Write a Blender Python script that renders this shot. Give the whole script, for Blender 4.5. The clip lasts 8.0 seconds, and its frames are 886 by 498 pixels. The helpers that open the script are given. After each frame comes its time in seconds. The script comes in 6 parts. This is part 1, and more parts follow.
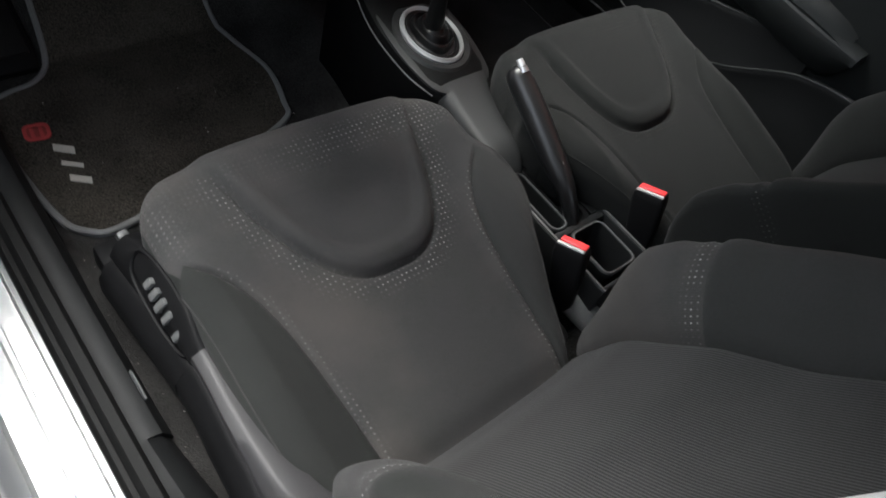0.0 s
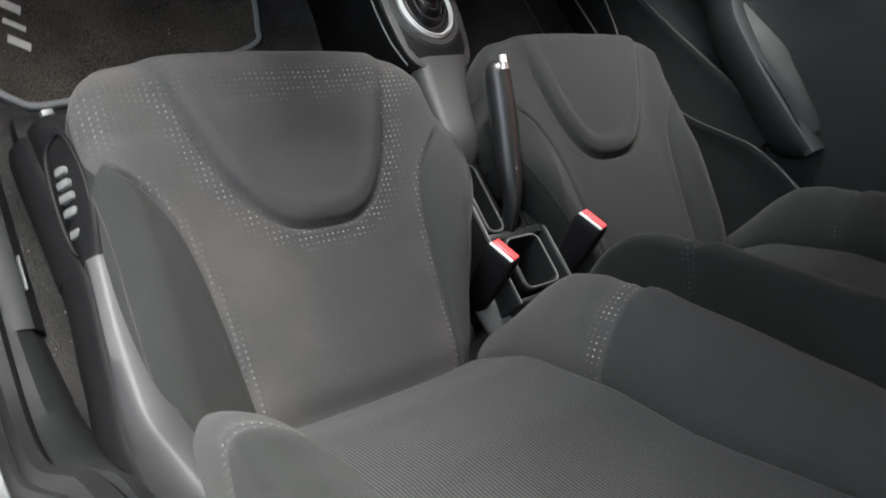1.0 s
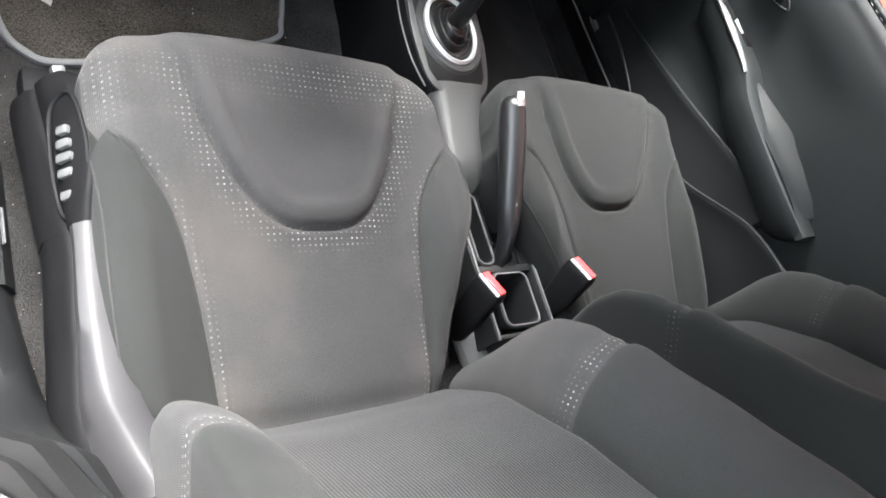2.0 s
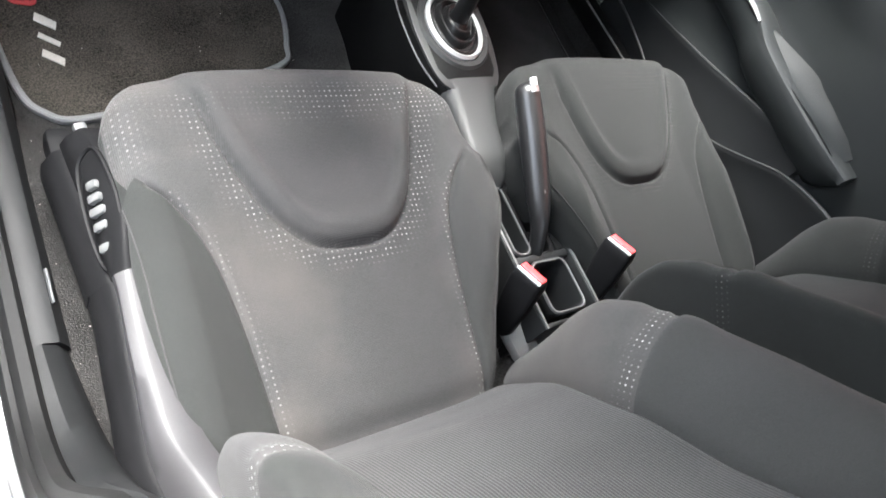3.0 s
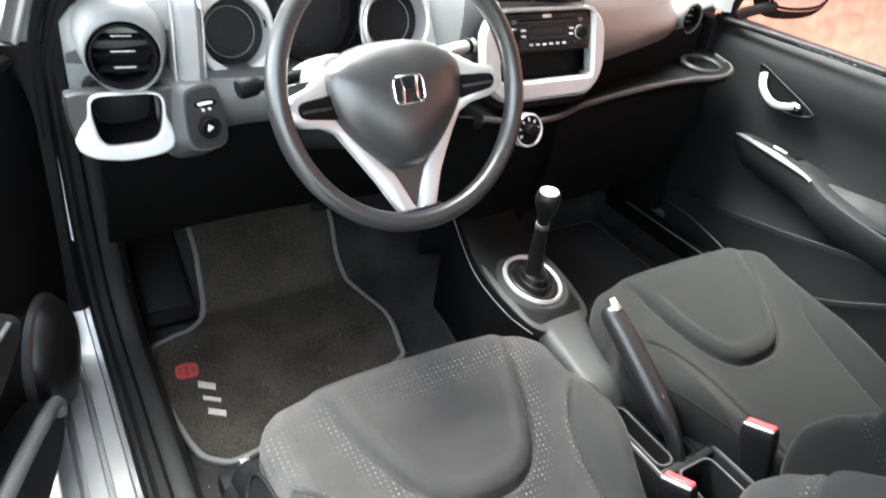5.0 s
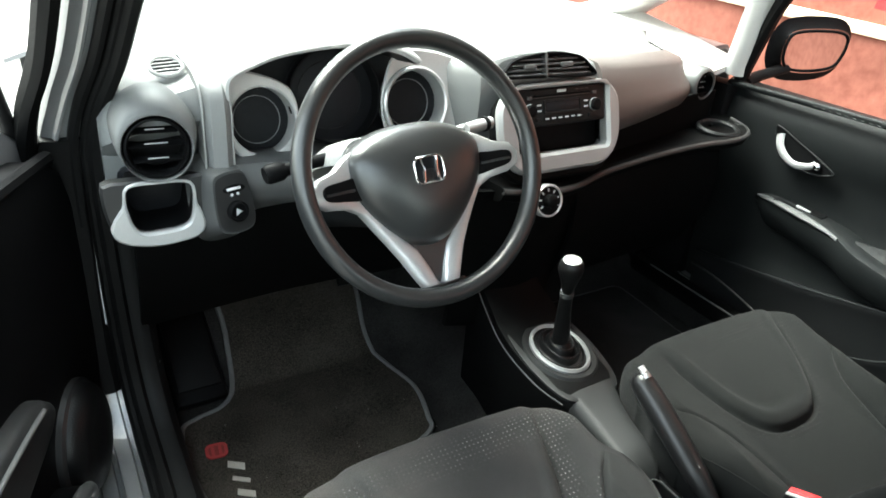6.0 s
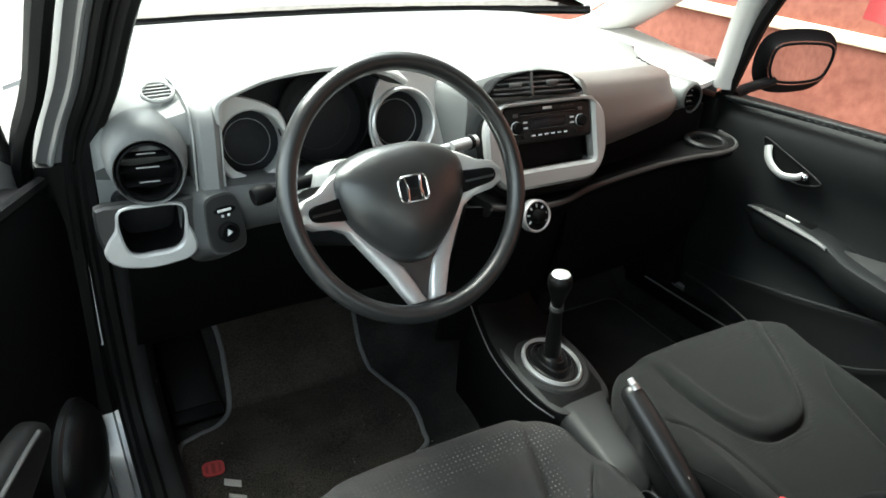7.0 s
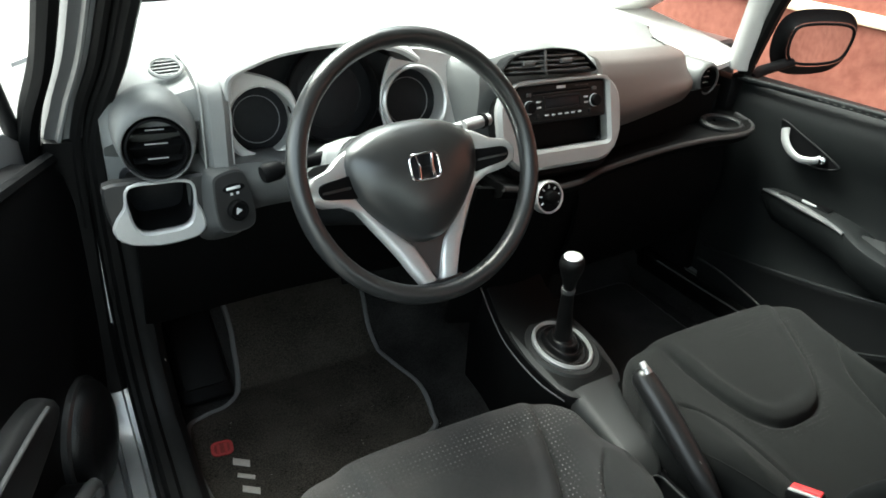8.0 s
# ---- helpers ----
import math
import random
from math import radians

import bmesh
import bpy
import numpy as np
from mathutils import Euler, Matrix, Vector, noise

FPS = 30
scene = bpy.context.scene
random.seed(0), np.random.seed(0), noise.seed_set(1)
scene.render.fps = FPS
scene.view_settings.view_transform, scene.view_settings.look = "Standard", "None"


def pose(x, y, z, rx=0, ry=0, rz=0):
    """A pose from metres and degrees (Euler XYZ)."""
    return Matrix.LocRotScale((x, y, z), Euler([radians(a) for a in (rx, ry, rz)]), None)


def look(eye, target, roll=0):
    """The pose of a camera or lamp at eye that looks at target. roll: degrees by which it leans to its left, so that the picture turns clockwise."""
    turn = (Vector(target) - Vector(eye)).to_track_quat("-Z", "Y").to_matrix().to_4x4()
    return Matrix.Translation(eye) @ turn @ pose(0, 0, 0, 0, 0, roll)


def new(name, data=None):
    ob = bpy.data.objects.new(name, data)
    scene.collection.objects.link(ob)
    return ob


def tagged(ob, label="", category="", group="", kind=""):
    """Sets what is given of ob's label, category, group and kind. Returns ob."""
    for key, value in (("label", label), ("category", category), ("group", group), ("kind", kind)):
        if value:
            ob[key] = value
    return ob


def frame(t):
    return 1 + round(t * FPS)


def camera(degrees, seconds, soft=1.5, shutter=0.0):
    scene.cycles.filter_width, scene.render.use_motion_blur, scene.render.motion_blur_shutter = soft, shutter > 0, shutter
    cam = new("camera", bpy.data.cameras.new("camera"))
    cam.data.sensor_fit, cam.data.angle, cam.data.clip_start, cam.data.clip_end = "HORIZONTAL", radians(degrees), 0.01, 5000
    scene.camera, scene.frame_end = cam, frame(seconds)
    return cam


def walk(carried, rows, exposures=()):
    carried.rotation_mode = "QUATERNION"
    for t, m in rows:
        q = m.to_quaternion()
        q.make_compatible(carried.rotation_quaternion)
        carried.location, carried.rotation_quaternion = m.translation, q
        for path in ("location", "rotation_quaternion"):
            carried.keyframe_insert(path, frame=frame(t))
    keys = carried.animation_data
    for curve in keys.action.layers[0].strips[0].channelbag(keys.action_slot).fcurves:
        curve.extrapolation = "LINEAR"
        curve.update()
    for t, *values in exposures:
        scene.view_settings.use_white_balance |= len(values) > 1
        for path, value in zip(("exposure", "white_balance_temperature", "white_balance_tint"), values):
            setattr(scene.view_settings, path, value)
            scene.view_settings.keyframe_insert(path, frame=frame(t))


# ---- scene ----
cam = camera(64.8, 8.0, soft=1.7, shutter=0.3)
PATH = [
    (0, (-0.777, -0.123, 1.245), (-0.2478, 0.2335, 0.4749), 22.57),
    (0.5, (-0.765, -0.118, 1.24), (-0.2065, 0.1882, 0.4695), 33.48),
    (1, (-0.762, -0.119, 1.237), (-0.169, 0.1648, 0.4827), 44.34),
    (1.2, (-0.761, -0.12, 1.236), (-0.1586, 0.1552, 0.4863), 49.49),
    (2.3, (-0.777, -0.11, 1.214), (-0.1524, 0.2011, 0.4978), 53.11),
    (2.5, (-0.777, -0.11, 1.214), (-0.1691, 0.2029, 0.4836), 51.12),
    (3, (-0.77, -0.108, 1.218), (-0.1876, 0.2114, 0.4707), 43.25),
    (3.5, (-0.768, -0.122, 1.222), (-0.2066, 0.2093, 0.4639), 38.00),
    (4, (-0.776, -0.136, 1.226), (-0.2257, 0.2408, 0.4809), 33.05),
    (4.4, (-0.771, -0.162, 1.239), (-0.2444, 0.3061, 0.5297), 25.06),
    (4.5, (-0.782, -0.159, 1.248), (-0.2523, 0.3408, 0.563), 22.95),
    (4.6, (-0.788, -0.161, 1.259), (-0.2663, 0.3804, 0.5998), 19.52),
    (4.7, (-0.788, -0.17, 1.274), (-0.2769, 0.4182, 0.6475), 15.43),
    (4.8, (-0.789, -0.18, 1.284), (-0.2859, 0.4406, 0.6819), 12.26),
    (4.9, (-0.788, -0.189, 1.288), (-0.293, 0.4624, 0.7125), 9.37),
    (5, (-0.788, -0.198, 1.289), (-0.3028, 0.4804, 0.7364), 8.24),
    (5.2, (-0.791, -0.21, 1.295), (-0.3228, 0.4975, 0.765), 6.54),
    (6.3, (-0.784, -0.199, 1.316), (-0.315, 0.5514, 0.8499), 4.15),
    (6.5, (-0.775, -0.218, 1.323), (-0.3106, 0.5372, 0.8614), 3.72),
    (7, (-0.773, -0.226, 1.321), (-0.3038, 0.5282, 0.8611), 3.52),
    (7.5, (-0.771, -0.231, 1.315), (-0.3027, 0.5184, 0.8471), 3.59),
    (8, (-0.771, -0.217, 1.307), (-0.3166, 0.5343, 0.8281), 3.65),
]
EXPOSURES = [(t, e, 6330, tint) for t, e, tint in ((0.0, 2.6, 7), (0.5, 3.0, 7), (1.0, 3.5, 7), (1.2, 3.8, 8), (2.3, 4.65, 9), (3.5, 4.7, 8), (4.0, 4.65, 7), (4.5, 4.5, 6), (5.0, 4.5, 5), (5.2, 4.4, 4), (6.3, 3.25, -4), (8.0, 3.05, -4))]
walk(cam, [(t, look(eye, target, roll)) for t, eye, target, roll in PATH], EXPOSURES)

# ---- daylight ----
SUN_AZ, SUN_EL = radians(-25), radians(62)
world = bpy.data.worlds.new("overcast_sky")
scene.world = world
world.use_nodes = True
wn = world.node_tree.nodes
wl = world.node_tree.links
sky = wn.new("ShaderNodeTexSky")
sky.sky_type = "NISHITA"
sky.sun_disc = False
sky.sun_elevation = SUN_EL
sky.sun_rotation = SUN_AZ
sky.dust_density = 5.0
sky.air_density = 1.4
haze = wn.new("ShaderNodeHueSaturation")
haze.inputs["Saturation"].default_value = 0.40
wl.new(sky.outputs[0], haze.inputs["Color"])
wl.new(haze.outputs[0], wn["Background"].inputs[0])
wn["Background"].inputs[1].default_value = 0.15
sun_data = bpy.data.lights.new("sun", "SUN")
sun_data.energy = 1.5
sun_data.angle = radians(45)
sun_data.color = (1.0, 0.99, 0.97)
sun = new("sun", sun_data)
sun_way = Vector((math.sin(SUN_AZ) * math.cos(SUN_EL), math.cos(SUN_AZ) * math.cos(SUN_EL), math.sin(SUN_EL)))
sun.matrix_world = look(sun_way * 8, (0, 0, 0))

# ---- materials ----


def surface(name, dark, light, rough=0.6, metal=0.0, grain=120.0, bump=0.15, blotch=5.0, spec=0.5, rough_var=0.08, coat=0.0, sheen=0.0, hard=0.17, mottle=0.5):
    """A painted, moulded or woven surface: two colours mixed by blotches and grain, with fine relief."""
    m = bpy.data.materials.new(name)
    m.use_nodes = True
    n, l = m.node_tree.nodes, m.node_tree.links
    b = n["Principled BSDF"]
    co = n.new("ShaderNodeTexCoord")
    big = n.new("ShaderNodeTexNoise")
    big.inputs["Scale"].default_value = blotch
    big.inputs["Detail"].default_value = 5
    fine = n.new("ShaderNodeTexNoise")
    fine.inputs["Scale"].default_value = grain
    fine.inputs["Detail"].default_value = 4
    for k in (big, fine):
        l.new(co.outputs["Object"], k.inputs["Vector"])
    add = n.new("ShaderNodeMath")
    add.operation = "MULTIPLY_ADD"
    add.inputs[1].default_value = mottle
    half = n.new("ShaderNodeMath")
    half.operation = "MULTIPLY"
    half.inputs[1].default_value = 1 - mottle
    l.new(fine.outputs[0], half.inputs[0])
    l.new(big.outputs[0], add.inputs[0])
    l.new(half.outputs[0], add.inputs[2])
    span = n.new("ShaderNodeMapRange")
    span.inputs[1].default_value, span.inputs[2].default_value = 0.5 - hard, 0.5 + hard
    l.new(add.outputs[0], span.inputs[0])
    mix = n.new("ShaderNodeMix")
    mix.data_type = "RGBA"
    mix.inputs["A"].default_value = (*dark, 1)
    mix.inputs["B"].default_value = (*light, 1)
    l.new(span.outputs[0], mix.inputs["Factor"])
    l.new(mix.outputs["Result"], b.inputs["Base Color"])
    rr = n.new("ShaderNodeMapRange")
    rr.inputs[3].default_value, rr.inputs[4].default_value = rough - rough_var, rough + rough_var
    l.new(big.outputs[0], rr.inputs[0])
    l.new(rr.outputs[0], b.inputs["Roughness"])
    b.inputs["Metallic"].default_value = metal
    b.inputs["Specular IOR Level"].default_value = spec
    b.inputs["Coat Weight"].default_value = coat
    b.inputs["Sheen Weight"].default_value = sheen
    if bump:
        bp = n.new("ShaderNodeBump")
        bp.inputs["Strength"].default_value = bump
        bp.inputs["Distance"].default_value = 0.002
        l.new(fine.outputs[0], bp.inputs["Height"])
        l.new(bp.outputs[0], b.inputs["Normal"])
    return m


def woven(name, dark, light, thread=0.0016, dots=False, ribs=False, stain=None, print_tone=0.27):
    """Seat cloth: crossing threads, soft blotches, and on the printed cloth pale dots where the mesh carries them."""
    m = surface(name, dark, light, 0.9, 0.0, 520.0, 0.0, 9.0, 0.08, 0.04, sheen=0.04, hard=0.14, mottle=0.4)
    n, l = m.node_tree.nodes, m.node_tree.links
    b = n["Principled BSDF"]
    mix = [k for k in n if k.bl_idname == "ShaderNodeMix"][0]
    co = [k for k in n if k.bl_idname == "ShaderNodeTexCoord"][0]
    uv = n.new("ShaderNodeUVMap")
    uv.uv_map = "cloth"
    waves = []
    for direction in ("X", "Y"):
        w = n.new("ShaderNodeTexWave")
        w.bands_direction = direction
        w.inputs["Scale"].default_value = 0.3 / thread
        w.inputs["Distortion"].default_value = 0.6
        w.inputs["Detail"].default_value = 1
        l.new(uv.outputs[0], w.inputs["Vector"])
        waves.append(w)
    h = n.new("ShaderNodeMath")
    h.operation = "MULTIPLY" if not ribs else "MAXIMUM"
    l.new(waves[0].outputs["Fac"], h.inputs[0])
    l.new(waves[1].outputs["Fac"], h.inputs[1])
    if ribs:
        h = waves[0]
    bp = n.new("ShaderNodeBump")
    bp.inputs["Strength"].default_value = 0.35
    bp.inputs["Distance"].default_value = 0.001
    l.new(h.outputs[0] if not ribs else h.outputs["Fac"], bp.inputs["Height"])
    l.new(bp.outputs[0], b.inputs["Normal"])
    shade = n.new("ShaderNodeMix")
    shade.data_type = "RGBA"
    shade.blend_type = "MULTIPLY"
    shade.inputs["Factor"].default_value = 0.6 if ribs else 0.45
    l.new(mix.outputs["Result"], shade.inputs["A"])
    l.new(h.outputs[0] if not ribs else h.outputs["Fac"], shade.inputs["B"])
    last = shade.outputs["Result"]
    if stain:
        sn = n.new("ShaderNodeTexNoise")
        sn.inputs["Scale"].default_value = 4.5
        sn.inputs["Detail"].default_value = 6
        l.new(co.outputs["Object"], sn.inputs["Vector"])
        cut = n.new("ShaderNodeMapRange")
        cut.inputs[1].default_value, cut.inputs[2].default_value, cut.inputs[4].default_value = 0.48, 0.70, 0.75
        l.new(sn.outputs[0], cut.inputs[0])
        sm = n.new("ShaderNodeMix")
        sm.data_type = "RGBA"
        l.new(cut.outputs[0], sm.inputs["Factor"])
        l.new(last, sm.inputs["A"])
        sm.inputs["B"].default_value = (*stain, 1)
        last = sm.outputs["Result"]
    if dots:
        vor = n.new("ShaderNodeTexVoronoi")
        vor.inputs["Scale"].default_value = 1 / 0.0078
        vor.inputs["Randomness"].default_value = 0.0
        vor.voronoi_dimensions = "2D"
        l.new(uv.outputs[0], vor.inputs["Vector"])
        near = n.new("ShaderNodeMapRange")
        near.inputs[1].default_value, near.inputs[2].default_value = 0.20, 0.11
        l.new(vor.outputs["Distance"], near.inputs[0])
        at = n.new("ShaderNodeAttribute")
        at.attribute_name = "dots"
        patch = n.new("ShaderNodeTexNoise")
        patch.inputs["Scale"].default_value = 60
        l.new(uv.outputs[0], patch.inputs["Vector"])
        worn = n.new("ShaderNodeMapRange")
        worn.inputs[1].default_value, worn.inputs[2].default_value = 0.35, 0.65
        l.new(patch.outputs[0], worn.inputs[0])
        k1 = n.new("ShaderNodeMath")
        k1.operation = "MULTIPLY"
        l.new(near.outputs[0], k1.inputs[0])
        l.new(at.outputs["Fac"], k1.inputs[1])
        k2 = n.new("ShaderNodeMath")
        k2.operation = "MULTIPLY"
        l.new(k1.outputs[0], k2.inputs[0])
        l.new(worn.outputs[0], k2.inputs[1])
        dm = n.new("ShaderNodeMix")
        dm.data_type = "RGBA"
        l.new(k2.outputs[0], dm.inputs["Factor"])
        l.new(last, dm.inputs["A"])
        dm.inputs["B"].default_value = (print_tone, print_tone * 0.985, print_tone * 0.97, 1)
        last = dm.outputs["Result"]
    l.new(last, b.inputs["Base Color"])
    return m


def glass(name, tint, rough=0.0, see=0.9):
    m = bpy.data.materials.new(name)
    m.use_nodes = True
    n, l = m.node_tree.nodes, m.node_tree.links
    out = n["Material Output"]
    t = n.new("ShaderNodeBsdfTransparent")
    t.inputs[0].default_value = (*tint, 1)
    g = n.new("ShaderNodeBsdfGlossy")
    g.inputs["Roughness"].default_value = rough
    f = n.new("ShaderNodeFresnel")
    f.inputs[0].default_value = 1.45
    mx = n.new("ShaderNodeMixShader")
    l.new(f.outputs[0], mx.inputs[0])
    l.new(t.outputs[0], mx.inputs[1])
    l.new(g.outputs[0], mx.inputs[2])
    l.new(mx.outputs[0], out.inputs[0])
    return m


M_CLOTH = woven("printed_seat_cloth", (0.037, 0.0364, 0.0364), (0.05, 0.0492, 0.049), 0.0018, dots=True, stain=(0.04529, 0.041, 0.03794))
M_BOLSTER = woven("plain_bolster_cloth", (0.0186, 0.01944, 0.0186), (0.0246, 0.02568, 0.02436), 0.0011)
M_RIBBED = woven("ribbed_back_cloth", (0.037, 0.0364, 0.0364), (0.05, 0.0492, 0.049), 0.0036, ribs=True, dots=True)
# passenger seat: the driver's cloths again, with the dimmer side's shade in their colour
M_CLOTH2 = woven("printed_seat_cloth_shaded", (0.0115, 0.0122, 0.0119), (0.0155, 0.0163, 0.0159), 0.0018, dots=True, print_tone=0.075)
M_RIBBED2 = woven("ribbed_back_cloth_shaded", (0.0115, 0.0122, 0.0119), (0.0155, 0.0163, 0.0159), 0.0030, ribs=True, dots=True)
M_BOLSTER2 = woven("bolster_cloth_dark", (0.0105, 0.0112, 0.0108), (0.014, 0.0148, 0.0143), 0.0011)
# lighter copy of the bolster cloth: light on the console side, put into colour
M_BOLSTER_LIT = woven("lit_bolster_cloth", (0.027, 0.0272, 0.0268), (0.036, 0.0362, 0.0356), 0.0011)
M_BLACK = surface("black_plastic", (0.003622, 0.003622, 0.003864), (0.00644, 0.00644, 0.006842), 0.45, grain=900, bump=0.12, spec=0.035)
M_GLOSS = surface("smooth_black_plastic", (0.0064, 0.0064, 0.0068), (0.0104, 0.0104, 0.0108), 0.32, grain=700, bump=0.05, spec=0.4)
M_SOFT = surface("soft_black_rim", (0.0143, 0.0154, 0.01595), (0.0209, 0.022, 0.02255), 0.30, grain=1400, bump=0.08, spec=0.65, rough_var=0.02)
M_DASH = surface("grained_dash_plastic", (0.33, 0.333, 0.329), (0.40, 0.403, 0.398), 0.46, grain=1100, bump=0.22)
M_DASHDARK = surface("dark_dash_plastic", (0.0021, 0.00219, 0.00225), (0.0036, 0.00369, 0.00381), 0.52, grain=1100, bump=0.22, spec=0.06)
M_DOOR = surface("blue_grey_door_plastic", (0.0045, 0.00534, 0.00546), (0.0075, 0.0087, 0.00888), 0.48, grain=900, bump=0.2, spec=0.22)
M_BALL = surface("dark_nozzle_plastic", (0.050, 0.051, 0.051), (0.075, 0.076, 0.076), 0.40, grain=1100, bump=0.15)
M_HUB = surface("airbag_cover_plastic", (0.0185, 0.0196, 0.0200), (0.0255, 0.0266, 0.0270), 0.33, grain=1300, bump=0.10, spec=0.75)
M_PED = surface("silver_grey_console", (0.008625, 0.009075, 0.009225), (0.01425, 0.01485, 0.015), 0.50, metal=0.0, grain=700, bump=0.06, spec=0.25)
M_DASHTOP = surface("grained_dash_top", (0.1248, 0.129, 0.127), (0.1676, 0.1718, 0.1689), 0.46, grain=1100, bump=0.22, blotch=3)
M_HUMP = surface("mid_grey_dash_plastic", (0.15, 0.153, 0.152), (0.20, 0.203, 0.202), 0.46, grain=1100, bump=0.22)
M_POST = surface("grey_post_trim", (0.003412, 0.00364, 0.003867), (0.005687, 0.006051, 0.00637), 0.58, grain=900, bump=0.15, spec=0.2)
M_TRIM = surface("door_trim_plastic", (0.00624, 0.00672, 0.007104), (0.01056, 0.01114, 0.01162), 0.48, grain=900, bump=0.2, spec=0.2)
M_SILVER = surface("silver_plastic", (0.525, 0.525, 0.525), (0.609, 0.609, 0.609), 0.34, metal=0.55, grain=600, bump=0.04)
M_GREYSILVER = surface("satin_grey_plastic", (0.42, 0.425, 0.42), (0.50, 0.505, 0.50), 0.38, metal=0.3, grain=700, bump=0.06)
M_SHIELD = surface("grey_shield_plastic", (0.01521, 0.01469, 0.01572), (0.02074, 0.02022, 0.02125), 0.50, grain=700, bump=0.08, spec=0.25)
M_CHROME = surface("chrome", (0.75, 0.75, 0.76), (0.85, 0.85, 0.86), 0.10, metal=1.0, grain=300, bump=0.0, rough_var=0.04)
M_PAINT = surface("silver_car_paint", (0.2384, 0.2421, 0.2456), (0.289, 0.2927, 0.2962), 0.34, metal=0.55, grain=1500, bump=0.03, coat=0.6)
M_RUBBER = surface("black_rubber", (0.0048, 0.0048, 0.0048), (0.0096, 0.0096, 0.0096), 0.5, grain=500, bump=0.1, spec=0.07)
M_CARPET = surface("dark_carpet", (0.004955, 0.004842, 0.004651), (0.03431, 0.03317, 0.03202), 0.97, grain=430, bump=1.0, blotch=9, spec=0.1, hard=0.13, mottle=0.35)
M_MAT = surface("charcoal_mat_carpet", (0.006552, 0.005979, 0.005242), (0.06348, 0.05569, 0.04668), 0.97, grain=400, bump=1.0, blotch=7, spec=0.1, hard=0.13, mottle=0.35)
M_BIND = surface("grey_binding_tape", (0.088, 0.088, 0.088), (0.136, 0.136, 0.136), 0.85, grain=700, bump=0.3)
M_GLOVE = surface("brownish_glovebox_plastic", (0.057, 0.048, 0.045), (0.081, 0.070, 0.066), 0.42, grain=900, bump=0.12, blotch=3)
M_RED = surface("red_release_button", (0.62, 0.03, 0.04), (0.75, 0.06, 0.06), 0.3, grain=200, bump=0.0)
M_REDCLOTH = surface("red_embroidery", (0.22, 0.02, 0.02), (0.34, 0.04, 0.04), 0.9, grain=500, bump=0.5)
M_REDDARK = surface("dark_red_embroidery", (0.13, 0.014, 0.013), (0.20, 0.025, 0.022), 0.9, grain=500, bump=0.5)
M_WHITECLOTH = surface("pale_embroidery", (0.26, 0.245, 0.215), (0.42, 0.395, 0.35), 0.9, grain=500, bump=0.5)
M_WALL = surface("red_stucco", (0.150, 0.052, 0.036), (0.235, 0.092, 0.066), 0.95, grain=26, bump=1.0, blotch=2.0, spec=0.1)
M_BAND = surface("beige_band", (0.50, 0.36, 0.24), (0.66, 0.52, 0.38), 0.9, grain=40, bump=0.4)
M_GROUND = surface("worn_concrete", (0.075, 0.071, 0.066), (0.14, 0.132, 0.124), 0.9, grain=30, bump=0.4, blotch=1.5)
M_GRIT = surface("dull_grit", (0.18, 0.175, 0.165), (0.50, 0.48, 0.45), 0.9, grain=300, bump=0.0)
M_HEAD = surface("pale_headliner", (0.35, 0.34, 0.32), (0.42, 0.41, 0.39), 0.95, grain=300, bump=0.3)
M_DIAL = surface("dark_dial", (0.008, 0.0085, 0.01), (0.012, 0.0125, 0.0145), 0.45, grain=100, bump=0.0, spec=0.15)
M_MARK = surface("pale_print", (0.55, 0.56, 0.57), (0.65, 0.66, 0.67), 0.6, grain=100, bump=0.0)
M_LEATHER = surface("black_leather", (0.0035, 0.0035, 0.0037), (0.0065, 0.0065, 0.0067), 0.36, grain=380, bump=0.25, spec=0.22)
M_SHELF = surface("worn_shelf_plastic", (0.0132, 0.01332, 0.0135), (0.0204, 0.02058, 0.02082), 0.42, grain=900, bump=0.15)
M_PAD = surface("soft_door_pad", (0.005791, 0.006597, 0.006921), (0.009009, 0.01014, 0.01046), 0.42, grain=420, bump=0.35, blotch=14, spec=0.12)
M_SATIN = surface("satin_grey_cubby_trim", (0.27, 0.272, 0.27), (0.32, 0.322, 0.32), 0.38, metal=0.3, grain=700, bump=0.06)
M_MIDGREY = surface("mid_grey_fascia_plastic", (0.075, 0.0765, 0.076), (0.105, 0.107, 0.106), 0.46, grain=1100, bump=0.2)
M_PALE = surface("pale_post_plastic", (0.56, 0.555, 0.54), (0.64, 0.635, 0.62), 0.55, grain=700, bump=0.1)
M_GLASS = glass("window_glass", (0.93, 0.95, 0.94))
M_MIRROR = surface("mirror_glass", (0.80, 0.80, 0.80), (0.82, 0.82, 0.82), 0.02, metal=1.0, grain=10, bump=0.0, rough_var=0.0)
M_METAL = surface("bare_steel", (0.35, 0.35, 0.36), (0.5, 0.5, 0.5), 0.35, metal=0.9, grain=200, bump=0.1)

# ---- shape helpers ----


def thing(name, label, category, at=(0, 0, 0), group="", kind=""):
    e = new(name)
    e.location = at
    e.empty_display_size = 0.05
    return tagged(e, label, category, group, kind)


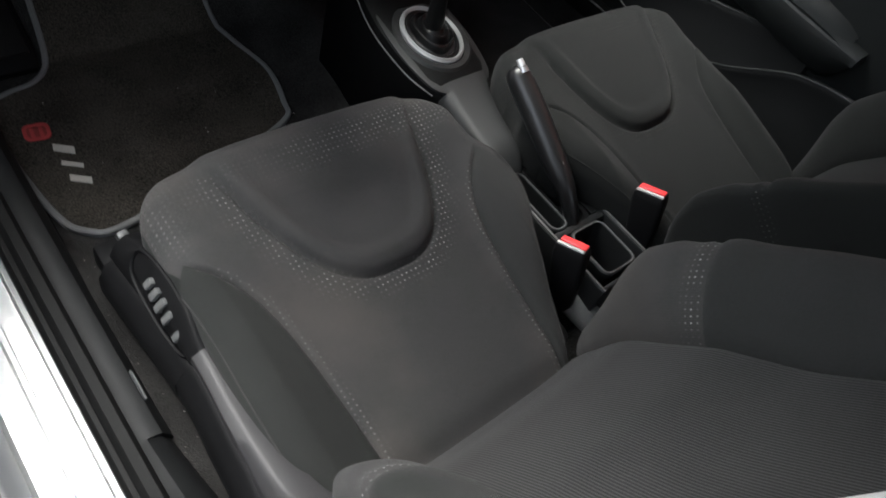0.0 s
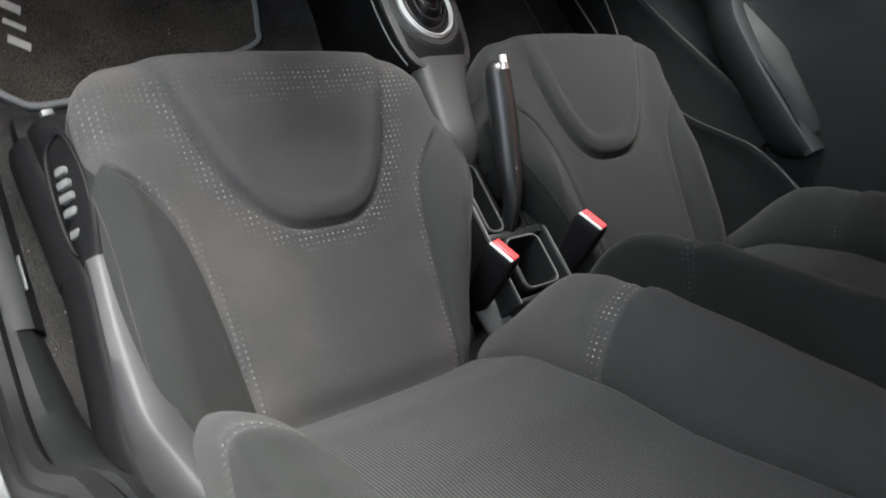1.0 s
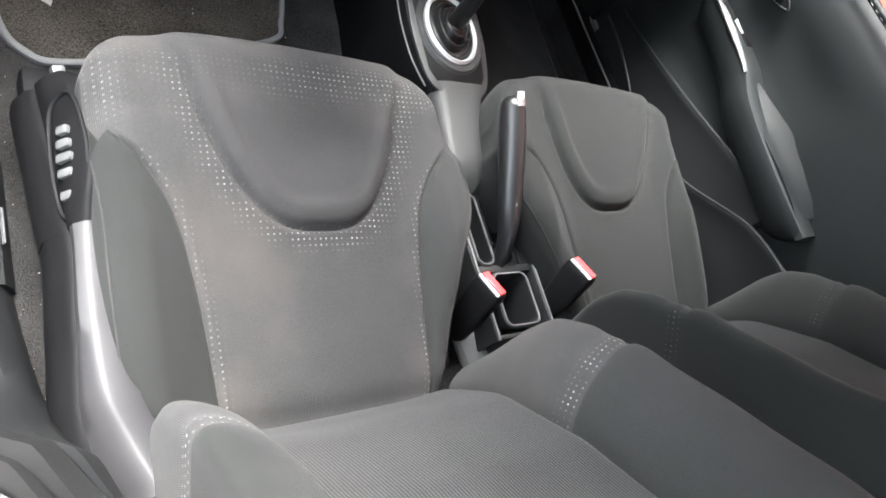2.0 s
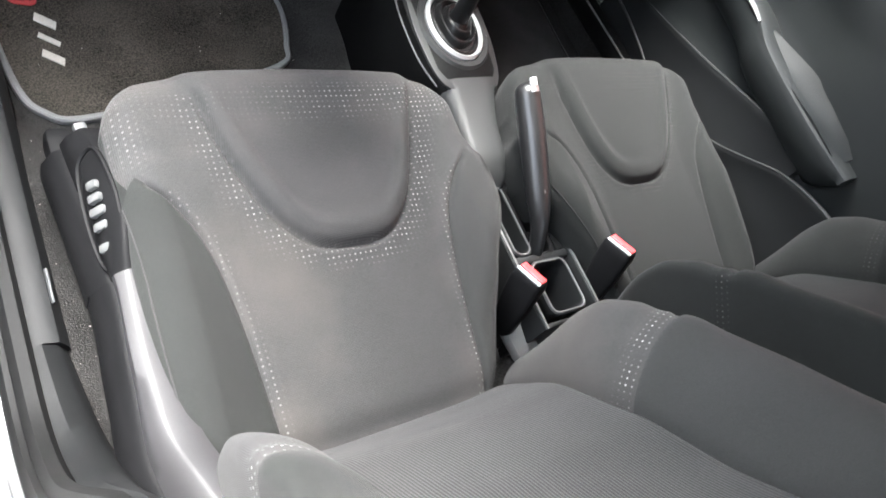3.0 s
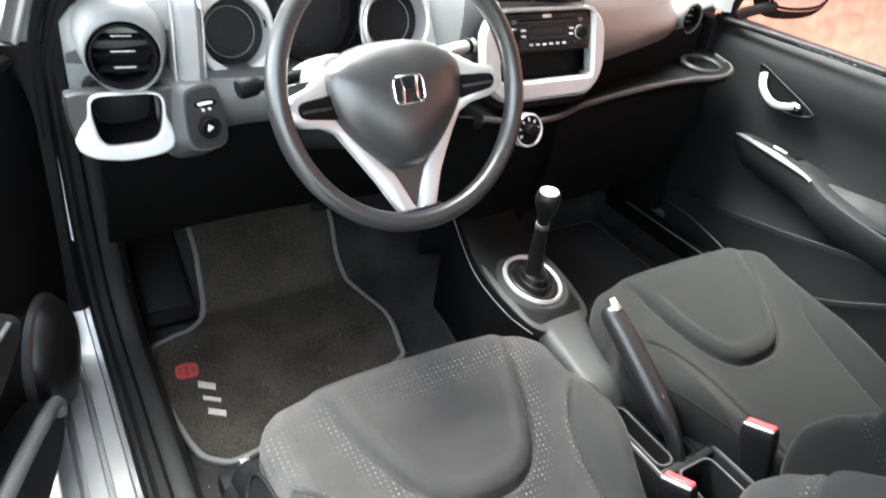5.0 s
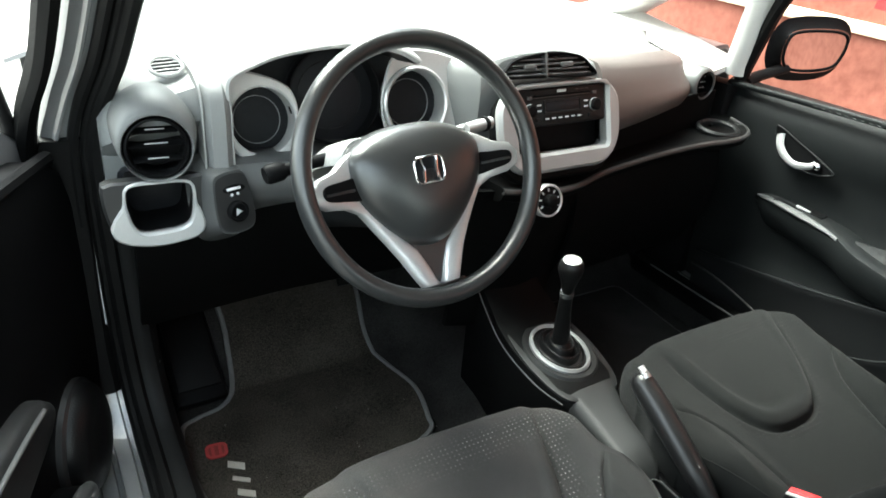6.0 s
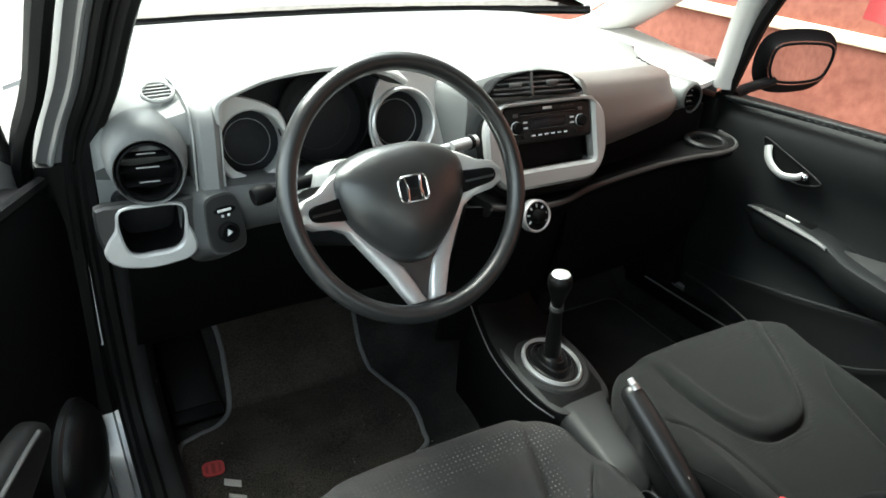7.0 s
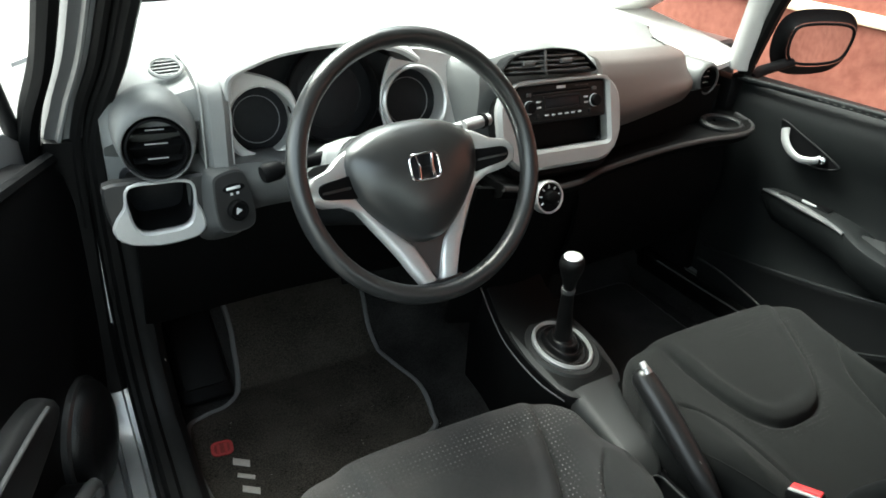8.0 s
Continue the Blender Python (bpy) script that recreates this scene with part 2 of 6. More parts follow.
def part(name, bm, material, parent, label="", smooth=True, angle=40):
    """One mesh object from a bmesh, a child of a thing or of a part; its points are given in the thing's own frame."""
    bmesh.ops.recalc_face_normals(bm, faces=bm.faces)
    for f in bm.faces:
        f.smooth = smooth
    for e in bm.edges:
        if len(e.link_faces) == 2 and e.calc_face_angle(0) > radians(angle):
            e.smooth = False
    me = bpy.data.meshes.new(name)
    bm.to_mesh(me)
    bm.free()
    me.materials.append(material)
    ob = new(name, me)
    ob.parent = parent
    return tagged(ob, label)


def loft(rings, closed_ring=True, cap=True, loop=False):
    """A skin over rings of equal length."""
    bm = bmesh.new()
    vs = [[bm.verts.new(p) for p in r] for r in rings]
    n = len(rings[0])
    pairs = list(zip(vs, vs[1:])) + ([(vs[-1], vs[0])] if loop else [])
    for a, b in pairs:
        for i in range(n if closed_ring else n - 1):
            j = (i + 1) % n
            bm.faces.new((a[i], a[j], b[j], b[i]))
    if cap and closed_ring and not loop:
        bm.faces.new(vs[0][::-1])
        bm.faces.new(vs[-1])
    return bm


def rounded(w, h, r, n=5, cx=0.0, cy=0.0):
    """Points of a rounded rectangle about (cx, cy)."""
    r = min(r, w / 2 - 1e-4, h / 2 - 1e-4)
    out = []
    for sx, sy, a0 in ((1, 1, 0), (-1, 1, 90), (-1, -1, 180), (1, -1, 270)):
        for k in range(n + 1):
            a = radians(a0 + 90 * k / n)
            out.append((cx + sx * (w / 2 - r) + r * math.cos(a), cy + sy * (h / 2 - r) + r * math.sin(a)))
    return out


def oval(w, h, n=28, cx=0.0, cy=0.0):
    return [(cx + w / 2 * math.cos(2 * math.pi * k / n), cy + h / 2 * math.sin(2 * math.pi * k / n)) for k in range(n)]


def grown(outline, d):
    """An outline pushed outwards (d > 0) or inwards along its normals (anticlockwise points)."""
    out = []
    n = len(outline)
    for i in range(n):
        a, b = Vector(outline[i - 1]), Vector(outline[(i + 1) % n])
        t = (b - a)
        t = t.normalized() if t.length > 1e-9 else Vector((1, 0))
        out.append((outline[i][0] + t.y * d, outline[i][1] - t.x * d))
    return out


def smooth_outline(points, per=6):
    """A closed Catmull-Rom curve through the points."""
    out = []
    n = len(points)
    P = [Vector(p) for p in points]
    for i in range(n):
        a, b, c, d = P[i - 1], P[i], P[(i + 1) % n], P[(i + 2) % n]
        for k in range(per):
            t = k / per
            out.append(tuple(0.5 * ((2 * b) + (c - a) * t + (2 * a - 5 * b + 4 * c - d) * t * t + (3 * b - a - 3 * c + d) * t ** 3)))
    return out


def smooth_path(points, per=6):
    out = []
    P = [Vector(p) for p in points]
    for i in range(len(P) - 1):
        a, b, c, d = P[max(i - 1, 0)], P[i], P[i + 1], P[min(i + 2, len(P) - 1)]
        for k in range(per):
            t = k / per
            out.append(0.5 * ((2 * b) + (c - a) * t + (2 * a - 5 * b + 4 * c - d) * t * t + (3 * b - a - 3 * c + d) * t ** 3))
    return out + [P[-1]]


def plate(outline, m, depth, bevel=0.002, steps=2, dome=0.0):
    """A solid from an outline in the plane of m (x, y), from z = 0 to z = depth, with rounded front edges."""
    rings = [[m @ Vector((x, y, 0)) for x, y in outline]]
    for k in range(steps + 1):
        a = math.pi / 2 * k / steps
        o = grown(outline, -bevel * (1 - math.cos(a)))
        rings.append([m @ Vector((x, y, depth - bevel + bevel * math.sin(a))) for x, y in o])
    if dome:
        cx = sum(p[0] for p in outline) / len(outline)
        cy = sum(p[1] for p in outline) / len(outline)
        for k in (0.8, 0.55, 0.3, 0.1):
            o = [(cx + (x - cx) * k, cy + (y - cy) * k) for x, y in grown(outline, -bevel)]
            rings.append([m @ Vector((x, y, depth + dome * (1 - k * k))) for x, y in o])
    return loft(rings)


def frame_ring(outer, inner, m, depth, bevel=0.002, inner_depth=None):
    """A frame between two outlines of equal count, from z = 0 to depth; the inner wall reaches down to inner_depth."""
    low = 0.0 if inner_depth is None else inner_depth
    rings = [[m @ Vector((x, y, 0)) for x, y in outer], [m @ Vector((x, y, depth - bevel)) for x, y in outer],
             [m @ Vector((x, y, depth)) for x, y in grown(outer, -bevel)], [m @ Vector((x, y, depth)) for x, y in grown(inner, bevel)],
             [m @ Vector((x, y, depth - bevel)) for x, y in inner], [m @ Vector((x, y, low)) for x, y in inner]]
    return loft(rings, cap=False, loop=low == 0.0)


def tube(path, radius, n=12, squash=1.0, up=(0, 0, 1), cap=True, twist=None):
    """A round or flattened bar along a path; radius may be a list."""
    P = [Vector(p) for p in path]
    rings = []
    for i, p in enumerate(P):
        t = (P[min(i + 1, len(P) - 1)] - P[max(i - 1, 0)]).normalized()
        s = t.cross(Vector(up))
        s = s.normalized() if s.length > 1e-6 else Vector((1, 0, 0))
        u = s.cross(t)
        r = radius[i] if isinstance(radius, (list, tuple)) else radius
        rings.append([p + s * r * math.cos(2 * math.pi * k / n) + u * r * squash * math.sin(2 * math.pi * k / n) for k in range(n)])
    return loft(rings, cap=cap)


def block(sx, sy, sz, m, bevel=0.004, segs=2):
    """A box of that size about the origin of m, with rounded edges."""
    bm = bmesh.new()
    bmesh.ops.create_cube(bm, size=1.0, matrix=m @ Matrix.Diagonal((sx, sy, sz, 1)))
    if bevel:
        bmesh.ops.bevel(bm, geom=bm.edges[:], offset=bevel, segments=segs, profile=0.5, affect="EDGES")
    return bm


def spin(profile, m, n=28, cap=True):
    """A turned solid: (radius, height) rings about the z axis of m."""
    return loft([[m @ Vector((r * math.cos(2 * math.pi * k / n), r * math.sin(2 * math.pi * k / n), h)) for k in range(n)] for r, h in profile], cap=cap)


def ball(r, m, squash=1.0):
    bm = bmesh.new()
    bmesh.ops.create_uvsphere(bm, u_segments=24, v_segments=14, radius=r, matrix=m @ Matrix.Diagonal((1, 1, squash, 1)))
    return bm


def joined(*bms):
    """Several bmeshes as one."""
    out = bmesh.new()
    for b in bms:
        me = bpy.data.meshes.new("join")
        b.to_mesh(me)
        b.free()
        out.from_mesh(me)
        bpy.data.meshes.remove(me)
    return out


def facing(at, normal, up=(0, 0, 1)):
    """A frame at a place whose z axis is the normal and whose y axis is as near to up as can be."""
    z = Vector(normal).normalized()
    x = Vector(up).cross(z).normalized()
    y = z.cross(x)
    return Matrix(((x.x, y.x, z.x, at[0]), (x.y, y.y, z.y, at[1]), (x.z, y.z, z.z, at[2]), (0, 0, 0, 1)))


def lerp(table, v):
    """Piecewise straight lookup in rows of (key, value)."""
    for (a, p), (b, q) in zip(table, table[1:]):
        if v <= b:
            return p + (q - p) * max(0.0, min(1.0, (v - a) / (b - a)))
    return table[-1][1]


def star_outline(pts, n=36):
    """An outline resampled to n points at even bearings."""
    dense = smooth_outline(pts, 12)
    out = []
    for k in range(n):
        a = 2 * math.pi * k / n
        best = min(dense, key=lambda p: abs((math.atan2(p[1], p[0]) - a + math.pi) % (2 * math.pi) - math.pi))
        out.append(best)
    return out


def bend(table, v):
    """Smooth lookup in rows of (key, value), by cubic pieces without overshoot."""
    if v <= table[0][0]:
        return table[0][1]
    slopes = [(q - p) / (b - a) for (a, p), (b, q) in zip(table, table[1:])]
    tan = [slopes[0]] + [0.0 if s * t <= 0 else 2 * s * t / (s + t) for s, t in zip(slopes, slopes[1:])] + [slopes[-1]]
    for k, ((a, p), (b, q)) in enumerate(zip(table, table[1:])):
        if v <= b:
            w = b - a
            t = (v - a) / w
            return p * (1 + 2 * t) * (1 - t) ** 2 + w * tan[k] * t * (1 - t) ** 2 + q * t * t * (3 - 2 * t) - w * tan[k + 1] * t * t * (1 - t)
    return table[-1][1]


def panel(fn, nu, nv):
    """An open sheet over a grid of fn(i, j)."""
    bm = bmesh.new()
    vs = [[bm.verts.new(fn(i, j)) for i in range(nu + 1)] for j in range(nv + 1)]
    for j in range(nv):
        for i in range(nu):
            bm.faces.new((vs[j][i], vs[j][i + 1], vs[j + 1][i + 1], vs[j + 1][i]))
    return bm


def thick(bm, vec):
    """Gives an open sheet thickness along a vector."""
    got = bmesh.ops.extrude_face_region(bm, geom=bm.faces[:], use_keep_orig=True)
    bmesh.ops.translate(bm, verts=[g for g in got["geom"] if isinstance(g, bmesh.types.BMVert)], vec=Vector(vec))
    return bm

# ---- ground and yard ----


def ground_sheet():
    bm = bmesh.new()
    bmesh.ops.create_grid(bm, x_segments=40, y_segments=40, size=400.0)
    ob = part("ground", bm, M_GROUND, None)
    return tagged(ob, "worn grey concrete yard the car stands on", "ground", kind="structure")


ground_sheet()


def yard_wall():
    w = thing("wall_east", "rough red stucco yard wall with a beige band", "wall", (1.72, 1.0, 0), kind="structure")
    nu, nv = 190, 84
    sheet = panel(lambda i, j: Vector((0.006 * noise.noise(Vector((i * 0.9, j * 0.9, 3))) + 0.012 * noise.noise(Vector((i * 0.25, j * 0.3, 7))),
                                       -7.0 + 10.2 * i / nu, 4.2 * j / nv)), nu, nv)
    part("stucco", thick(sheet, (0.18, 0, 0)), M_WALL, w)
    part("band", block(0.016, 10.2, 0.042, pose(-0.012, -1.9, 0.913, 0.6, 0, 0), 0.004), M_BAND, w, "beige painted band")
    return w


yard_wall()
flag = thing("red_cloth", "faded red cloth hanging against the yard wall", "cloth", (1.66, 1.10, 1.13))
part("cloth", thick(panel(lambda i, j: Vector((0.008 * math.sin(i * 1.3), (0.10 - 0.012 * j) * (i / 8 - 0.8) * 2, -0.12 + 0.05 * j - 0.03 * (8 - i) / 8)), 8, 8), (0.004, 0, 0)), M_REDCLOTH, flag)

# ---- car body ----
body = thing("car_body", "silver hatchback car body with the driver's doorway open", "car body", kind="structure")

# (x, y, z) along the driver's doorway, from the roof down the rear post, along the sill and up the front post
DOORWAY = [(-0.60, -0.18, 1.375), (-0.622, -0.225, 1.32), (-0.638, -0.195, 1.24), (-0.66, -0.155, 1.11), (-0.68, -0.12, 1.00), (-0.698, -0.073, 0.868), (-0.702, -0.037, 0.74),
           (-0.705, 0.020, 0.53), (-0.706, 0.060, 0.445), (-0.707, 0.12, 0.392), (-0.707, 0.20, 0.372), (-0.707, 0.36, 0.364), (-0.707, 0.60, 0.36), (-0.707, 0.78, 0.362),
           (-0.709, 0.875, 0.385), (-0.712, 0.925, 0.45), (-0.714, 0.945, 0.56), (-0.714, 0.955, 0.70), (-0.713, 0.957, 0.82), (-0.71, 0.95, 0.89), (-0.695, 0.92, 0.96), (-0.667, 0.86, 1.045),
           (-0.642, 0.735, 1.177), (-0.622, 0.56, 1.285), (-0.606, 0.35, 1.355), (-0.598, 0.1, 1.385)]
RING = smooth_outline(DOORWAY, 5)


def doorway_sweep(profile, a=0, b=None, narrow=1.0, sink=0.0, ease=0.0):
    """Sweeps points of (inwards in x, outwards from the opening) along the doorway."""
    ring = RING[a:b] if b else RING
    loop = b is None
    rows = []
    for i, p in enumerate(ring):
        q0 = ring[i - 1] if (i or loop) else ring[0]
        q1 = ring[(i + 1) % len(ring)] if (i < len(ring) - 1 or loop) else ring[-1]
        t = Vector((0, q1[1] - q0[1], q1[2] - q0[2])).normalized()
        o = Vector((0, -t.z, t.y)) * -1
        k = 1.0 if p[2] < 0.5 else max(narrow, 1.0 - (p[2] - 0.5) * (1 - narrow) / 0.45)
        if ease and p[2] < 0.6:
            k *= 1 - ease * (1 - max(0.0, min(1.0, (0.23 - p[1]) / 0.16)))
        low = sink * max(0.0, min(1.0, (p[2] - 0.75) / 0.15)) if p[1] < 0.2 else 0.0
        rows.append([Vector(p) + Vector((dx * k, 0, 0)) + o * (do + low) for dx, do in profile])
    return loft(rows, cap=not loop, loop=loop)


part("sill_plate", doorway_sweep([(-0.026, 0.006), (-0.030, 0.030), (-0.037, 0.030), (-0.041, 0.005), (-0.064, 0.006), (-0.066, 0.036), (-0.072, 0.036), (-0.075, 0.008), (-0.098, 0.010), (-0.100, 0.040), (-0.106, 0.040),
                                  (-0.111, 0.011), (-0.130, 0.016), (-0.138, 0.026), (-0.140, 0.05), (-0.140, 0.10), (-0.026, 0.10)], 0, 5 * 16 + 1, narrow=0.55), M_PAINT, body, "silver painted doorway with raised ribs")
part("front_post", doorway_sweep([(-0.026, 0.008), (-0.060, 0.010), (-0.086, 0.009), (-0.092, 0.002), (-0.099, 0.002), (-0.105, 0.010), (-0.130, 0.016), (-0.138, 0.026), (-0.140, 0.05), (-0.140, 0.10), (-0.026, 0.10)],
                                 5 * 16, len(RING), narrow=0.55), M_PAINT, body, "silver painted front post with one raised ridge")
part("outer_seal", doorway_sweep([(-0.030, 0.012), (-0.029, 0.000), (-0.024, -0.006), (-0.018, -0.006), (-0.014, 0.000), (-0.013, 0.012)], narrow=0.8, sink=0.02), M_RUBBER, body, "black rubber door seal")
part("inner_seal", doorway_sweep([(-0.020, 0.012), (-0.019, -0.004), (-0.010, -0.014), (0.002, -0.014), (0.008, -0.006), (0.010, 0.012)], narrow=0.9, sink=0.03), M_RUBBER, body, "black trim seal")


def ring_index(y, lo, hi):
    return min(range(lo, hi), key=lambda i: abs(RING[i][1] - y))


I_SILL0, I_SILL1 = 5 * 8, 5 * 16
i_cut = ring_index(0.225, I_SILL0, I_SILL1)
TRIM_PROFILE = [(0.006, 0.012), (0.008, -0.004), (0.020, -0.009), (0.036, -0.004), (0.046, 0.012), (0.052, 0.04), (0.052, 0.085), (0.006, 0.085)]
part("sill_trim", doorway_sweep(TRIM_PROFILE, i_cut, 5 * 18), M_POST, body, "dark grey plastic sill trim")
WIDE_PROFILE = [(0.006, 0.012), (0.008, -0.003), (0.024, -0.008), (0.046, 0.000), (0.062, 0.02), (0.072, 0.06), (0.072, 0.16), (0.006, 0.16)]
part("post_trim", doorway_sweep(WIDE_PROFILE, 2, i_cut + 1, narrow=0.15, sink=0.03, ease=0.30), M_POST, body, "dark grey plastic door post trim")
part("upper_post_trim", doorway_sweep([(0.000, 0.026), (0.001, 0.010), (0.006, 0.0045), (0.014, 0.0055), (0.020, 0.014), (0.022, 0.026)], 1, 5 * 4 + 2), M_HUMP, body, "pale grey upper door post trim")
part("kick_trim", doorway_sweep([(0.006, 0.012), (0.008, -0.002), (0.03, 0.0), (0.04, 0.02), (0.04, 0.16), (0.006, 0.16)], 5 * 18 + 1, 5 * 20), M_BLACK, body, "black plastic kick panel")
part("post_seal", doorway_sweep([(-0.052, 0.014), (-0.051, 0.003), (-0.043, -0.003), (-0.034, -0.002), (-0.030, 0.010)], 5 * 17 + 2, len(RING), narrow=0.8), M_RUBBER, body, "black rubber front post seal")
part("hinge_seal", doorway_sweep([(-0.136, 0.020), (-0.132, 0.004), (-0.100, -0.001), (-0.040, 0.001), (-0.030, 0.014)], 74, 97, narrow=0.55), M_RUBBER, body, "black rubber strip beside the hinges")
part("gap_seal", doorway_sweep([(-0.113, 0.018), (-0.110, -0.004), (-0.099, -0.012), (-0.087, -0.006), (-0.081, 0.012)], 5 * 16 + 2, 5 * 25), M_DASHDARK, body, "black rubber gap seal")
part("sill_clip", block(0.0025, 0.046, 0.006, pose(-0.668, 0.30, 0.370, 0, 25, 0), 0.001), M_BALL, body, "metal clip")


def floor_height(x, y):
    z = 0.30 if y < 0.48 else 0.30 - 0.035 * min(1, (y - 0.48) / 0.12)
    if y > 1.02:
        z += (y - 1.02) * 0.75
    z += 0.05 * max(0, 1 - abs(x - 0.01) / 0.13) ** 0.6
    side = max(0, min(1, (0.64 - y) / 0.10))
    z += 0.05 * max(0, min(1, (abs(x) - (0.60 + 0.055 * (1 - side))) / (0.06 - 0.045 * (1 - side))))
    return z


carpet = panel(lambda i, j: Vector((-0.668 + 1.336 * i / 60, -0.75 + 2.2 * j / 90, floor_height(-0.668 + 1.336 * i / 60, -0.75 + 2.2 * j / 90) + 0.002 * noise.noise(Vector((i * 0.7, j * 0.7, 0))))), 60, 90)
floor_ob = part("floor", thick(carpet, (0, 0, -0.03)), M_CARPET, None)
tagged(floor_ob, "dusty dark grey carpet of the car floor", "floor", kind="structure")

# specks of grit on the carpet
rng = random.Random(4)
grit = bmesh.new()
for k in range(60):
    x, y = rng.uniform(-0.665, -0.60), rng.uniform(-0.02, 0.55)
    if k > 44:
        x, y = rng.uniform(-0.64, -0.16), rng.uniform(0.62, 0.98)
    s = rng.choice((0.0005, 0.0006, 0.0007, 0.0012))
    bmesh.ops.create_cube(grit, size=1, matrix=pose(x, y, floor_height(x, y) + (0.0105 if k > 44 else 0.0015), rng.uniform(0, 90), 0, rng.uniform(0, 180)) @ Matrix.Diagonal((s, s * rng.uniform(1, 2.5), s, 1)))
gob = part("grit", grit, M_GRIT, None)
tagged(gob, "pale specks of grit scattered on the carpet", "grit", kind="stuff")

# roof, windscreen, front of the car
roof = panel(lambda i, j: Vector(((-0.60 + 1.2 * i / 12), 0.60 - 2.1 * j / 16, 1.40 + 0.055 * math.sin(math.pi * j / 16) - 0.03 * (i / 6 - 1) ** 2)), 12, 16)
tagged(part("ceiling", thick(roof, (0, 0, 0.03)), M_HEAD, None), "pale cloth headliner of the car roof", "ceiling", kind="structure")
part("header", block(1.20, 0.10, 0.03, pose(0, 0.62, 1.395, -14, 0, 0), 0.01), M_HEAD, body, "pale windscreen header")
for sx, nm in ((-1, "windscreen_post"), (1, "windscreen_post")):
    part(nm, tube(smooth_path([(sx * 0.715, 1.33, 1.00), (sx * 0.70, 1.18, 1.09), (sx * 0.66, 0.90, 1.245), (sx * 0.615, 0.60, 1.385)], 5), 0.075 if sx > 0 else 0.036, 14, 0.6), M_PALE if sx > 0 else M_BLACK, body)
part("roof_rail", tube(smooth_path([(0.615, 0.60, 1.385), (0.60, 0.2, 1.42), (0.60, -0.4, 1.43), (0.60, -1.5, 1.38)], 4), 0.04, 10), M_HEAD, body)
part("roof_rail", tube(smooth_path([(-0.615, 0.60, 1.40), (-0.60, 0.2, 1.43), (-0.60, -0.35, 1.42), (-0.60, -0.8, 1.42), (-0.60, -1.5, 1.38)], 4), 0.04, 10), M_HEAD, body)
screen = panel(lambda i, j: Vector((-0.70 + 1.4 * i / 10 + (0.09 * j / 8) * (1 - 2 * i / 10), 1.50 - 0.10 * (i / 5 - 1) ** 2 - 0.90 * j / 8, 1.025 + 0.40 * j / 8 + 0.02 * math.sin(math.pi * j / 8))), 10, 8)
ws = part("windscreen", screen, M_GLASS, body, "clear windscreen glass")
ws.visible_shadow = False
part("cowl", tube([(x / 10, 1.515 - 0.10 * (x / 7) ** 2, 1.02) for x in range(-7, 8)], 0.022, 8, 0.5), M_BLACK, body, "black cowl strip")
part("wiper", tube([(x / 10, 1.545 - 0.03 * abs(x) / 7, 1.075 - 0.012 * abs(x - 1) / 4) for x in range(-5, 5)], 0.006, 6), M_RUBBER, body, "black wiper arm")
hood = panel(lambda i, j: Vector((-0.82 + 1.64 * i / 20, 1.53 + 0.9 * j / 10, 0.99 - 0.16 * (j / 10) ** 1.6 - 0.10 * abs(i / 10 - 1) ** 3)), 20, 10)
part("hood", thick(hood, (0, 0, -0.01)), M_PAINT, body, "silver bonnet")
for sx in (-1, 1):
    fender = panel(lambda i, j: Vector((sx * (0.70 + 0.15 * i / 10), 1.00 + 1.4 * j / 10, (0.950 if sx > 0 else 0.86) + 0.014 * math.sin(math.pi * i / 10) - 0.20 * max(0, (i - 6) / 4) ** 2 - 0.12 * (j / 10) ** 3)), 10, 10)
    part("fender", thick(fender, (0, 0, -0.01)), M_PAINT, body, "silver front wing")
# closed rear half of the cabin
part("tailgate", block(1.32, 0.05, 0.62, pose(0, -1.55, 0.72), 0.02), M_TRIM, body)
for sx in (-1, 1):
    part("rear_side", block(0.05, 1.15, 0.56, pose(sx * 0.70, -0.94, 0.68), 0.02), M_TRIM, body)
    part("rear_post", tube([(sx * 0.70, -1.45, 0.95), (sx * 0.62, -1.40, 1.38)], 0.07, 8), M_HEAD, body)
part("door_post", tube([(0.71, -0.28, 0.36), (0.70, -0.30, 0.9), (0.62, -0.36, 1.40)], 0.065, 10, 0.7), M_TRIM, body)
part("rocker", block(0.12, 1.5, 0.22, pose(0.74, 0.35, 0.26), 0.02), M_PAINT, body)
part("rocker", block(0.08, 2.2, 0.18, pose(-0.80, 0.1, 0.22), 0.02), M_PAINT, body)
part("sill_trim", block(0.05, 1.15, 0.05, pose(0.662, 0.45, 0.345), 0.012), M_DASHDARK, body)
part("sill_edge", tube([(0.640, 0.05, 0.371), (0.640, 0.95, 0.371)], 0.0022, 6), M_BALL, body)
part("sill_edge", tube([(0.684, 0.05, 0.371), (0.684, 0.95, 0.371)], 0.0022, 6), M_BALL, body)
part("bulkhead", block(1.40, 0.03, 0.75, pose(0, 1.42, 0.62), 0.01), M_BLACK, body)
part("cowl_side", block(0.05, 0.45, 0.62, pose(-0.735, 1.19, 0.60), 0.01), M_BLACK, body)
part("cowl_side", block(0.05, 0.54, 0.60, pose(0.705, 1.155, 0.60), 0.01), M_BLACK, body)
